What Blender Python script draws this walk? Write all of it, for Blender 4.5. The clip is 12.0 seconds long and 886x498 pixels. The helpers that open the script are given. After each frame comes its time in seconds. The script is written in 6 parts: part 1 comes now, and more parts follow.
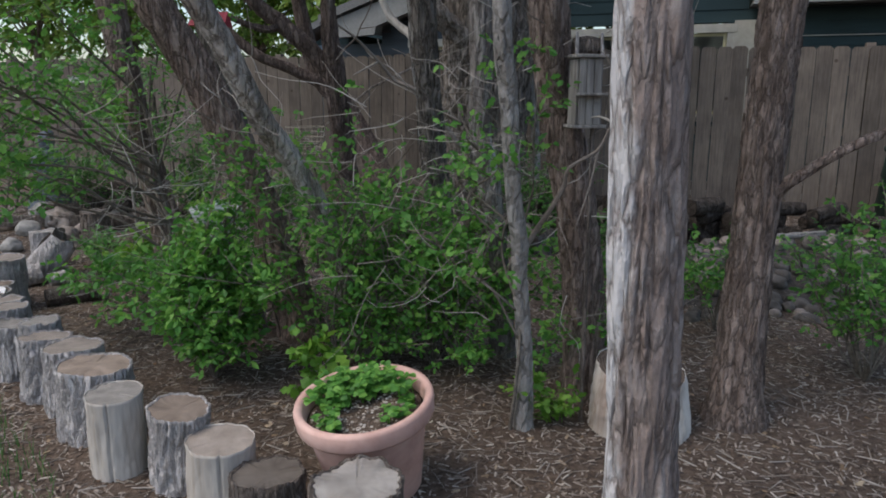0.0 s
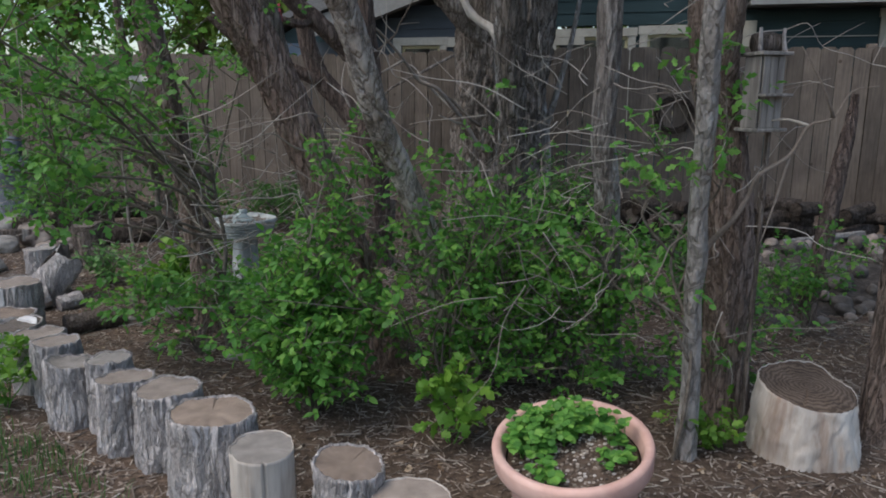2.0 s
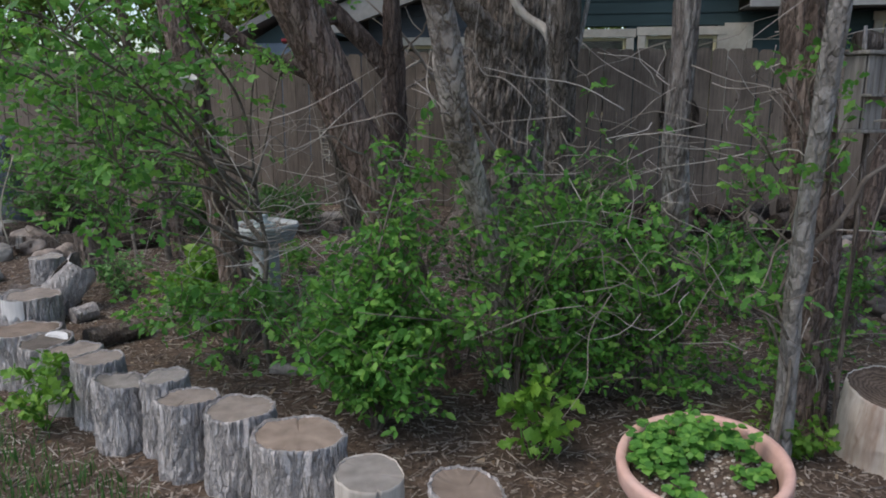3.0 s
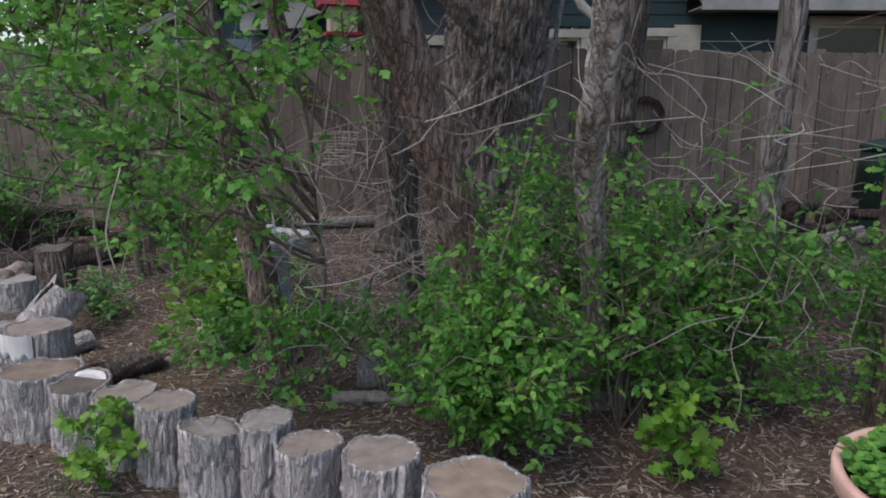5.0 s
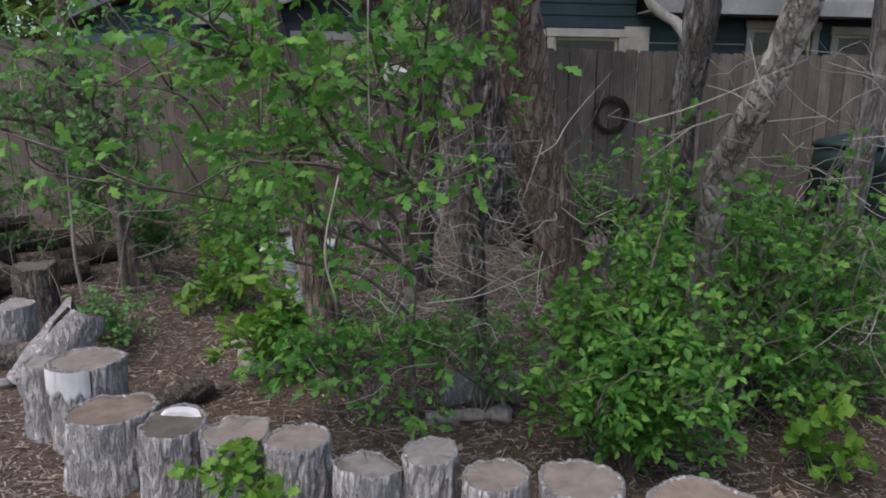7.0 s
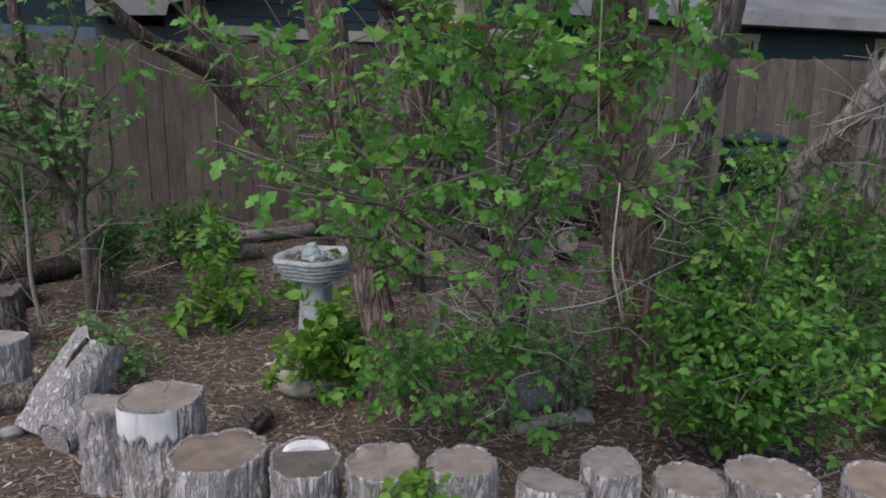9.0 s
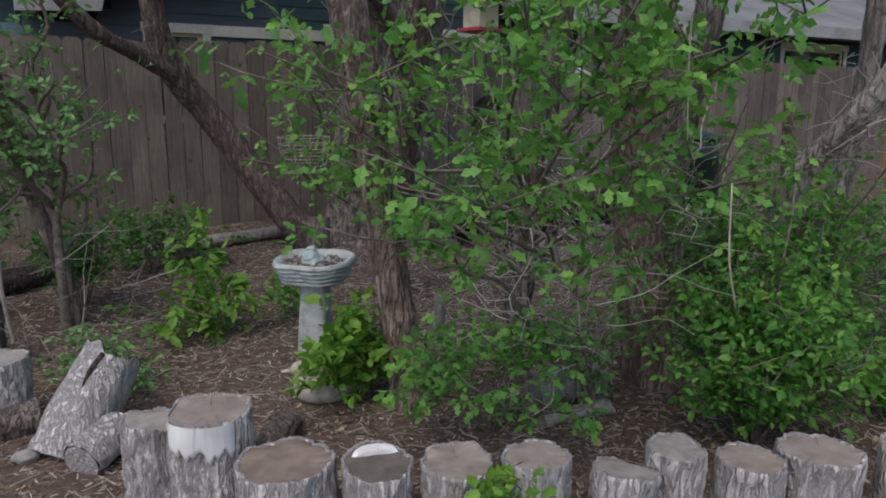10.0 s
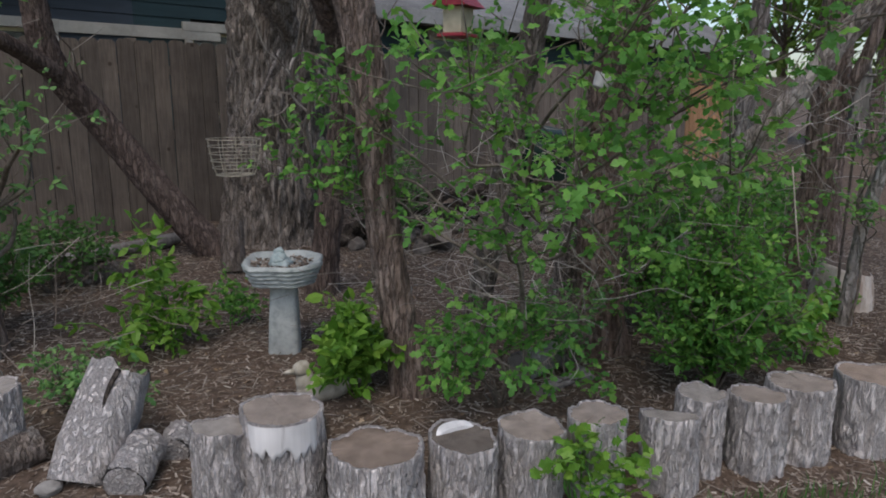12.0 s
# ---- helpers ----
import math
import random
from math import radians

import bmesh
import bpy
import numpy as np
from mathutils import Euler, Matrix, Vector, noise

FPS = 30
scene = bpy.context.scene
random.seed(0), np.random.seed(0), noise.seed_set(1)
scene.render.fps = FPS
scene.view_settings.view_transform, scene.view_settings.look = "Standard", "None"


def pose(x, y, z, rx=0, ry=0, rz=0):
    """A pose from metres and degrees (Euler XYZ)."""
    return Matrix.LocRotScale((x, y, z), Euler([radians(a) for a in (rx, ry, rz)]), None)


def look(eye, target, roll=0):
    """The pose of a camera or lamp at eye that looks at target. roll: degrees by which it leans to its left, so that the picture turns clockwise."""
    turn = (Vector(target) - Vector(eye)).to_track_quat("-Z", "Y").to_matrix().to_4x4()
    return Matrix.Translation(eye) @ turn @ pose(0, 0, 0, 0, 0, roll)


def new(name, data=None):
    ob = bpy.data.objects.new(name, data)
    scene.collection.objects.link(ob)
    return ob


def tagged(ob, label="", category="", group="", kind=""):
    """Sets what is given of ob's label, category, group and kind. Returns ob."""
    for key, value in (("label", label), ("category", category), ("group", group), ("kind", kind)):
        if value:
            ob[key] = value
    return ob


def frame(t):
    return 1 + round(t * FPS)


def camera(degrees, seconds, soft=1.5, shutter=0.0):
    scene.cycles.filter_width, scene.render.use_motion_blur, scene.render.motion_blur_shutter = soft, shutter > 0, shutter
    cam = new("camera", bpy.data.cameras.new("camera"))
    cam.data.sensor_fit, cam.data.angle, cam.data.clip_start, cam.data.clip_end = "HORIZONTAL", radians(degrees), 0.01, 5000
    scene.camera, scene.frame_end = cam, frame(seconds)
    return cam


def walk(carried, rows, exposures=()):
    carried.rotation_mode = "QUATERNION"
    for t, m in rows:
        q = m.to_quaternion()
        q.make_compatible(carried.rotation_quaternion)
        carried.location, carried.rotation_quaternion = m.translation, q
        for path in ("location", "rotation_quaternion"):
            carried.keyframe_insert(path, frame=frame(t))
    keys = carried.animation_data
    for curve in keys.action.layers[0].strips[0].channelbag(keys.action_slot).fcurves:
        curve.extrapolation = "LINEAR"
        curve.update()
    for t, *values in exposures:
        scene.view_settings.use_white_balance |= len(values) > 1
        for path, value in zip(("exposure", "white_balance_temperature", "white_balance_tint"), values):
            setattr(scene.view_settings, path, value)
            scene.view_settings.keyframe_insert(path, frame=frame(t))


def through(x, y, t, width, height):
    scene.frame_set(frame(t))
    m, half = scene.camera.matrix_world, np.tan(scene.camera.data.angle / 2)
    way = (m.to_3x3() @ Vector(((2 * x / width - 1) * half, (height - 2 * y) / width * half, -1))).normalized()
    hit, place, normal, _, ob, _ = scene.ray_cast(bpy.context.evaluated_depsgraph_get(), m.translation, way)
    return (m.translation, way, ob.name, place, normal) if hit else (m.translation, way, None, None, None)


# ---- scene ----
cam = camera(63.5, 12.0, soft=1.8)
METRES, EYE, TILT, LEAN, TURN = 6.0, 1.48, -12.0, 0.0, 0.0
ROWS = [
    (0.0, 0.0, 0.0, 0.0, -0.0, 0.0, -0.0),
    (0.5, -0.0372, 0.0157, 0.0031, -1.1, 0.01, 0.25),
    (1.0, -0.0767, 0.0309, 0.0066, -2.82, 0.01, 0.61),
    (1.5, -0.116, 0.047, 0.0107, -4.41, -0.09, 1.0),
    (2.0, -0.1564, 0.0636, 0.0142, -5.93, -0.06, 1.28),
    (2.5, -0.1956, 0.0803, 0.018, -7.36, -0.08, 1.57),
    (3.0, -0.2347, 0.0988, 0.0206, -8.89, -0.03, 1.82),
    (5.0, -0.3755, 0.1795, 0.0369, -17.55, -0.44, 3.47),
    (5.5, -0.4107, 0.2008, 0.0406, -19.71, -0.58, 3.86),
    (6.0, -0.4444, 0.2231, 0.0446, -21.88, -0.7, 4.26),
    (6.5, -0.4778, 0.246, 0.049, -24.21, -0.87, 4.66),
    (7.0, -0.5107, 0.2693, 0.0548, -26.28, -1.11, 5.08),
    (7.5, -0.5435, 0.2946, 0.0596, -28.67, -1.31, 5.48),
    (9.5, -0.6794, 0.4016, 0.0853, -41.85, -3.08, 7.67),
    (10.0, -0.7141, 0.428, 0.092, -45.55, -3.63, 8.26),
    (10.5, -0.7483, 0.455, 0.0967, -49.23, -4.08, 8.77),
    (11.0, -0.7803, 0.4825, 0.1021, -53.46, -4.76, 9.35),
    (11.5, -0.808, 0.5071, 0.108, -57.39, -5.44, 9.83),
    (12.0, -0.8325, 0.5291, 0.1132, -61.35, -6.19, 10.31),
]
walk(cam, [(t, pose(0, 0, EYE, TILT, LEAN, TURN) @ pose(METRES * x, METRES * y, METRES * z, 90 + pitch, roll, yaw)) for t, x, y, z, yaw, pitch, roll in ROWS], [(0.0, 0.78, 6550, 6), (3.0, 0.8, 6550, 7), (7.0, 0.82, 6520, 11), (9.5, 0.7, 6520, 10), (12.0, 0.5, 6560, 9)])

# ---- light ----
world = bpy.data.worlds.new("sky")
scene.world = world
world.use_nodes = True
wn = world.node_tree.nodes
sky = wn.new("ShaderNodeTexSky")
sky.sky_type = "NISHITA"
sky.sun_disc = False
sky.sun_elevation = radians(60)
sky.sun_rotation = radians(-110)
sky.air_density, sky.dust_density, sky.ozone_density = 1.0, 2.5, 1.0
world.node_tree.links.new(sky.outputs[0], wn["Background"].inputs[0])
wn["Background"].inputs[1].default_value = 0.15
sun = new("sun", bpy.data.lights.new("sun", "SUN"))
sun.data.energy, sun.data.angle, sun.data.color = 0.5, radians(30), (1.0, 0.97, 0.92)
sun.matrix_world = look((-8, -3, 15), (0, 0, 0))

# ---- materials ----
def mat(name, rough=0.8, metal=0.0):
    m = bpy.data.materials.new(name)
    m.use_nodes = True
    b = m.node_tree.nodes["Principled BSDF"]
    b.inputs["Roughness"].default_value = rough
    b.inputs["Metallic"].default_value = metal
    b.inputs["Specular IOR Level"].default_value = 0.25
    return m, m.node_tree.nodes, m.node_tree.links, b


def coords(N, L, scale=(1, 1, 1)):
    tc, mp = N.new("ShaderNodeTexCoord"), N.new("ShaderNodeMapping")
    mp.inputs["Scale"].default_value = scale
    L.new(tc.outputs["Object"], mp.inputs[0])
    return mp.outputs[0]


def noise_tex(N, L, vec, scale, detail=6, rough=0.6, distort=0.0):
    n = N.new("ShaderNodeTexNoise")
    n.inputs["Scale"].default_value, n.inputs["Detail"].default_value = scale, detail
    n.inputs["Roughness"].default_value, n.inputs["Distortion"].default_value = rough, distort
    L.new(vec, n.inputs["Vector"])
    return n.outputs["Fac"]


def ramp(N, L, fac, stops):
    r = N.new("ShaderNodeValToRGB")
    e = r.color_ramp.elements
    while len(e) < len(stops):
        e.new(0.5)
    for k, (p, c) in zip(e, stops):
        k.position, k.color = p, (*c, 1)
    L.new(fac, r.inputs[0])
    return r.outputs[0]


def mixed(N, L, a, b, fac, mode="MIX"):
    m = N.new("ShaderNodeMix")
    m.data_type, m.blend_type = "RGBA", mode
    for sock, v in ((m.inputs[0], fac), (m.inputs[6], a), (m.inputs[7], b)):
        if isinstance(v, bpy.types.NodeSocket):
            L.new(v, sock)
        elif isinstance(v, tuple):
            sock.default_value = (*v, 1)
        else:
            sock.default_value = v
    return m.outputs[2]


def bump(N, L, b, height, strength, dist=0.01):
    k = N.new("ShaderNodeBump")
    k.inputs["Strength"].default_value, k.inputs["Distance"].default_value = strength, dist
    L.new(height, k.inputs["Height"])
    L.new(k.outputs[0], b.inputs["Normal"])


def island_random(N):
    return N.new("ShaderNodeNewGeometry").outputs["Random Per Island"]


def object_random(N):
    return N.new("ShaderNodeObjectInfo").outputs["Random"]


def speckled(name, stops, scale, stretch=(1, 1, 1), rough=0.85, relief=0.4, dist=0.01, blotch=None, fine=None, metal=0.0):
    """Two scales of noise: a coloured grain, and broad blotches multiplied in; relief from the grain."""
    m, N, L, b = mat(name, rough, metal)
    v = coords(N, L, stretch)
    g = noise_tex(N, L, v, scale, 8, 0.65, 0.3)
    col = ramp(N, L, g, stops)
    big = noise_tex(N, L, coords(N, L), blotch or scale * 0.12, 3, 0.5)
    col = mixed(N, L, col, ramp(N, L, big, [(0.3, (0.62, 0.6, 0.58)), (0.7, (1.15, 1.12, 1.08))]), 0.8, "MULTIPLY")
    L.new(col, b.inputs["Base Color"])
    f = noise_tex(N, L, v, fine or scale * 4, 4)
    s = N.new("ShaderNodeMath")
    s.operation = "MULTIPLY_ADD"
    s.inputs[1].default_value = 0.35
    L.new(f, s.inputs[0]), L.new(g, s.inputs[2])
    bump(N, L, b, s.outputs[0], relief, dist)
    return m


def bark(name, dark, mid, light, patch=None, patch_at=0.62, scale=9.0, side=0.0, stretch=0.17, depth=0.75, lean=0.048):
    """Furrowed bark: long plates up the trunk parted by cracks, and lichen or bare patches."""
    m, N, L, b = mat(name, 0.92)
    v = coords(N, L, (1, 1, stretch))
    wob = N.new("ShaderNodeTexNoise")
    wob.inputs["Scale"].default_value, wob.inputs["Detail"].default_value = scale * 5.0, 6
    L.new(v, wob.inputs["Vector"])
    bend = N.new("ShaderNodeVectorMath")
    bend.operation = "MULTIPLY_ADD"
    bend.inputs[1].default_value = (0.055, 0.055, 0.055)
    L.new(wob.outputs["Color"], bend.inputs[0]), L.new(v, bend.inputs[2])
    vor = N.new("ShaderNodeTexVoronoi")
    vor.feature = "DISTANCE_TO_EDGE"
    vor.inputs["Scale"].default_value = scale * 3.0
    L.new(bend.outputs[0], vor.inputs["Vector"])
    plate = noise_tex(N, L, v, scale * 2.6, 7, 0.62, 0.5)
    col = ramp(N, L, plate, [(0.3, tuple(0.55 * p + 0.45 * q for p, q in zip(mid, dark))), (0.46, mid), (0.66, light)])
    crack = ramp(N, L, vor.outputs["Distance"], [(0.0, (depth, depth, depth)), (0.09, (0, 0, 0))])
    col = mixed(N, L, col, dark, crack)
    fine = noise_tex(N, L, coords(N, L, (1, 1, 0.5)), scale * 12, 5, 0.7)
    col = mixed(N, L, col, ramp(N, L, fine, [(0.3, (0.62, 0.6, 0.58)), (0.7, (1.2, 1.2, 1.2))]), 0.85, "MULTIPLY")
    if patch:
        spot = noise_tex(N, L, coords(N, L, (1, 1, 0.35)), 5.0, 5, 0.6, 0.5)
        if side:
            # the side towards -x is the paler one
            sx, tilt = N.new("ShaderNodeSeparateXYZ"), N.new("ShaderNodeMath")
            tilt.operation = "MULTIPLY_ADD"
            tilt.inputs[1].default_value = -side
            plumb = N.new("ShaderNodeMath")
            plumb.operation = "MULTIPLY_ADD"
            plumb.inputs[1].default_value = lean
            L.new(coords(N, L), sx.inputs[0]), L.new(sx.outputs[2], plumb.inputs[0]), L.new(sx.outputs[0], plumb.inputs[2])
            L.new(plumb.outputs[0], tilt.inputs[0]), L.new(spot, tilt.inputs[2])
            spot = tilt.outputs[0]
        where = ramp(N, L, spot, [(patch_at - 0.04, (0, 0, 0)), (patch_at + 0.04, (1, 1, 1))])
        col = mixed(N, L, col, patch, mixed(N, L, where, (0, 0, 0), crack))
    L.new(col, b.inputs["Base Color"])
    rise = ramp(N, L, vor.outputs["Distance"], [(0.0, (0, 0, 0)), (0.22, (1, 1, 1))])
    s = N.new("ShaderNodeMath")
    s.operation = "MULTIPLY_ADD"
    s.inputs[1].default_value = 0.5
    L.new(fine, s.inputs[0]), L.new(rise, s.inputs[2])
    bump(N, L, b, s.outputs[0], 1.0, 0.016)
    return m


def leaf_mat(name, lo, mid, hi, through=0.35):
    m, N, L, b = mat(name, 0.5)
    b.inputs["Specular IOR Level"].default_value = 0.35
    col = ramp(N, L, island_random(N), [(0.0, lo), (0.55, mid), (1.0, hi)])
    vein = noise_tex(N, L, coords(N, L), 60, 3)
    col = mixed(N, L, col, ramp(N, L, vein, [(0.3, (0.8, 0.82, 0.8)), (0.7, (1.1, 1.1, 1.05))]), 0.8, "MULTIPLY")
    L.new(col, b.inputs["Base Color"])
    t, mx = N.new("ShaderNodeBsdfTranslucent"), N.new("ShaderNodeMixShader")
    mx.inputs[0].default_value = through
    L.new(col, t.inputs[0])
    L.new(b.outputs[0], mx.inputs[1]), L.new(t.outputs[0], mx.inputs[2])
    L.new(mx.outputs[0], N["Material Output"].inputs[0])
    return m


def chips_mat(name, stops, rough=0.9):
    m, N, L, b = mat(name, rough)
    col = ramp(N, L, island_random(N), stops)
    g = noise_tex(N, L, coords(N, L, (1, 1, 1)), 90, 4)
    col = mixed(N, L, col, ramp(N, L, g, [(0.3, (0.6, 0.6, 0.6)), (0.7, (1.15, 1.15, 1.15))]), 0.7, "MULTIPLY")
    L.new(col, b.inputs["Base Color"])
    return m


def end_grain(name, dark, light, rings=55, wander=3.0):
    """Sawn end of a log: rings round the axis, with weathered stains."""
    m, N, L, b = mat(name, 0.9)
    w = N.new("ShaderNodeTexWave")
    w.wave_type, w.rings_direction = "RINGS", "Z"
    w.inputs["Scale"].default_value, w.inputs["Distortion"].default_value = rings, wander
    w.inputs["Detail"].default_value, w.inputs["Detail Scale"].default_value = 3, 1.5
    L.new(coords(N, L), w.inputs["Vector"])
    col = ramp(N, L, w.outputs["Fac"], [(0.0, dark), (1.0, light)])
    big = noise_tex(N, L, coords(N, L), 9, 5, 0.6)
    col = mixed(N, L, col, ramp(N, L, big, [(0.3, (0.55, 0.52, 0.5)), (0.68, (1.15, 1.12, 1.1))]), 0.9, "MULTIPLY")
    tint = N.new("ShaderNodeHueSaturation")
    v = N.new("ShaderNodeMapRange")
    v.inputs[3].default_value, v.inputs[4].default_value = 0.8, 1.2
    L.new(object_random(N), v.inputs[0]), L.new(v.outputs[0], tint.inputs["Value"]), L.new(col, tint.inputs["Color"])
    L.new(tint.outputs[0], b.inputs["Base Color"])
    bump(N, L, b, mixed(N, L, w.outputs["Fac"], big, 0.6), 0.35, 0.004)
    return m


def plank_mat(name, dark, light, tint_lo=0.75, tint_hi=1.2):
    """Weathered upright boards: grain along z, knots, each board of its own tone."""
    m, N, L, b = mat(name, 0.88)
    oi = N.new("ShaderNodeObjectInfo")
    tc = N.new("ShaderNodeTexCoord")
    shift = N.new("ShaderNodeVectorMath")
    shift.operation = "MULTIPLY_ADD"
    shift.inputs[1].default_value = (1, 1, 1)
    k = N.new("ShaderNodeMath")
    k.operation = "MULTIPLY"
    k.inputs[1].default_value = 40.0
    L.new(oi.outputs["Random"], k.inputs[0])
    L.new(tc.outputs["Object"], shift.inputs[0]), L.new(k.outputs[0], shift.inputs[2])
    mp = N.new("ShaderNodeMapping")
    mp.inputs["Scale"].default_value = (1, 1, 0.06)
    L.new(shift.outputs[0], mp.inputs[0])
    g = noise_tex(N, L, mp.outputs[0], 60, 6, 0.65, 0.4)
    col = ramp(N, L, g, [(0.3, dark), (0.72, light)])
    stain = noise_tex(N, L, shift.outputs[0], 2.2, 4, 0.6)
    col = mixed(N, L, col, ramp(N, L, stain, [(0.3, (0.62, 0.6, 0.6)), (0.7, (1.15, 1.1, 1.05))]), 0.9, "MULTIPLY")
    vor = N.new("ShaderNodeTexVoronoi")
    vor.inputs["Scale"].default_value = 4.0
    L.new(shift.outputs[0], vor.inputs["Vector"])
    knot = ramp(N, L, vor.outputs["Distance"], [(0.05, (0.35, 0.3, 0.27)), (0.1, (1, 1, 1))])
    col = mixed(N, L, col, knot, 0.8, "MULTIPLY")
    hs, mr = N.new("ShaderNodeHueSaturation"), N.new("ShaderNodeMapRange")
    mr.inputs[3].default_value, mr.inputs[4].default_value = tint_lo, tint_hi
    L.new(oi.outputs["Random"], mr.inputs[0]), L.new(mr.outputs[0], hs.inputs["Value"]), L.new(col, hs.inputs["Color"])
    L.new(hs.outputs[0], b.inputs["Base Color"])
    bump(N, L, b, g, 0.5, 0.004)
    return m


M_SOIL = speckled("mulched_soil", [(0.3, (0.05, 0.035, 0.027)), (0.5, (0.115, 0.082, 0.062)), (0.72, (0.21, 0.155, 0.122))], 26, rough=0.95, relief=0.9, dist=0.02, blotch=0.7)
M_CHIPS = chips_mat("wood_chips", [(0.0, (0.08, 0.055, 0.04)), (0.35, (0.17, 0.13, 0.105)), (0.65, (0.27, 0.215, 0.175)), (0.88, (0.37, 0.31, 0.26)), (1.0, (0.52, 0.46, 0.4))])
M_TWIG = chips_mat("dead_twigs", [(0.0, (0.13, 0.1, 0.08)), (0.6, (0.27, 0.225, 0.19)), (1.0, (0.45, 0.4, 0.35))])
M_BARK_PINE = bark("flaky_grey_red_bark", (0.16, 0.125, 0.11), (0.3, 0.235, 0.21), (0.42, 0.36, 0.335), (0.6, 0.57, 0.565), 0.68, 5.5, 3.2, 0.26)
M_BARK_BROWN = bark("brown_bark", (0.0855, 0.0627, 0.0513), (0.239, 0.177, 0.148), (0.388, 0.308, 0.268), (0.41, 0.376, 0.353), 0.7)
M_BARK_RED = bark("reddish_bark", (0.1, 0.07, 0.058), (0.29, 0.205, 0.17), (0.43, 0.33, 0.283), None)
M_BARK_DARK = bark("deeply_furrowed_dark_bark", (0.075, 0.063, 0.053), (0.235, 0.198, 0.172), (0.4, 0.35, 0.315), (0.375, 0.352, 0.329), 0.68, 8)
M_BARK_REDDARK = bark("dark_reddish_bark", (0.06, 0.045, 0.04), (0.16, 0.115, 0.098), (0.27, 0.205, 0.178), (0.33, 0.28, 0.25), 0.7)
M_BARK_TWO = bark("dark_bark_with_pale_side", (0.07, 0.058, 0.05), (0.19, 0.16, 0.14), (0.3, 0.265, 0.24), (0.42, 0.4, 0.385), 0.74, 9, 2.0, 0.2, 0.8, 0.08)
M_BARK_PALE = bark("pale_grey_bark", (0.12, 0.1, 0.09), (0.27, 0.235, 0.215), (0.42, 0.39, 0.37), (0.5, 0.49, 0.48), 0.62, 8)
M_BARK_SMOOTH = bark("smooth_grey_bark", (0.19, 0.168, 0.15), (0.32, 0.292, 0.268), (0.42, 0.39, 0.365), (0.54, 0.52, 0.5), 0.56, 6, 0.0, 0.45, 0.35)
M_STUMP = speckled("reddish_bare_stump_wood", [(0.34, (0.36, 0.27, 0.22)), (0.44, (0.52, 0.455, 0.4)), (0.54, (0.64, 0.6, 0.56))], 7, (1, 1, 0.1), 0.85, 0.6, 0.008, 5)
M_BARK_SPLOTCH = bark("grey_bark_with_bare_patches", (0.15, 0.123, 0.106), (0.39, 0.33, 0.292), (0.53, 0.47, 0.432), (0.6, 0.53, 0.48), 0.52, 7, 0.0, 0.2)
M_LOG_BARK = bark("weathered_grey_log_bark", (0.38, 0.345, 0.333), (0.6, 0.552, 0.54), (0.69, 0.645, 0.632), None, 0.56, 11, 0.0, 0.16, 0.55)
M_LOG_BROWN = bark("old_brown_log_bark", (0.09, 0.07, 0.06), (0.21, 0.17, 0.145), (0.33, 0.28, 0.25), (0.4, 0.37, 0.34), 0.66, 11)
M_LOG_DARK = bark("dark_rotten_log_bark", (0.03, 0.024, 0.02), (0.085, 0.066, 0.055), (0.16, 0.13, 0.11), None, 0.7, 11)
M_BARE = speckled("bare_pale_wood", [(0.3, (0.34, 0.295, 0.255)), (0.5, (0.48, 0.435, 0.395)), (0.7, (0.58, 0.54, 0.5))], 22, (1, 1, 0.08), 0.8, 0.4, 0.004, 3)
M_WHITE_WOOD = speckled("whitened_bare_wood", [(0.3, (0.26, 0.24, 0.23)), (0.37, (0.66, 0.65, 0.66)), (0.7, (0.8, 0.79, 0.8))], 30, (1, 1, 0.04), 0.75, 0.4, 0.004, 4)
M_END_TAN = end_grain("sawn_end_tan", (0.25, 0.21, 0.18), (0.36, 0.31, 0.272))
M_END_GREY = end_grain("sawn_end_grey", (0.22, 0.2, 0.182), (0.35, 0.325, 0.3))
M_END_BROWN = end_grain("sawn_end_brown", (0.19, 0.145, 0.115), (0.31, 0.25, 0.205))
M_FRESH = speckled("fresh_orange_split_wood", [(0.3, (0.3, 0.15, 0.07)), (0.7, (0.48, 0.28, 0.15))], 30, (1, 1, 0.1))
M_END_STUMP = end_grain("weathered_stump_top", (0.1, 0.072, 0.054), (0.21, 0.158, 0.122), 17, 6.5)
M_END_DARK = end_grain("rotten_end_dark", (0.08, 0.066, 0.056), (0.19, 0.165, 0.143))
M_TERRACOTTA = speckled("pink_terracotta", [(0.3, (0.56, 0.335, 0.285)), (0.5, (0.66, 0.425, 0.37)), (0.7, (0.72, 0.5, 0.445))], 8, rough=0.7, relief=0.12, dist=0.003, blotch=5, fine=60)
M_PERLITE = chips_mat("pebbles_in_potting_soil", [(0.0, (0.1, 0.075, 0.06)), (0.5, (0.24, 0.19, 0.15)), (0.8, (0.45, 0.39, 0.33)), (1.0, (0.6, 0.55, 0.5))])
M_CONCRETE = speckled("blue_grey_cast_concrete", [(0.3, (0.27, 0.3, 0.3)), (0.5, (0.4, 0.43, 0.43)), (0.7, (0.5, 0.53, 0.53))], 18, rough=0.88, relief=0.35, dist=0.004, blotch=3)
M_DUCK = speckled("weathered_cast_stone", [(0.3, (0.28, 0.26, 0.21)), (0.5, (0.42, 0.39, 0.33)), (0.7, (0.52, 0.49, 0.43))], 25, rough=0.85, relief=0.3, dist=0.003, blotch=6)
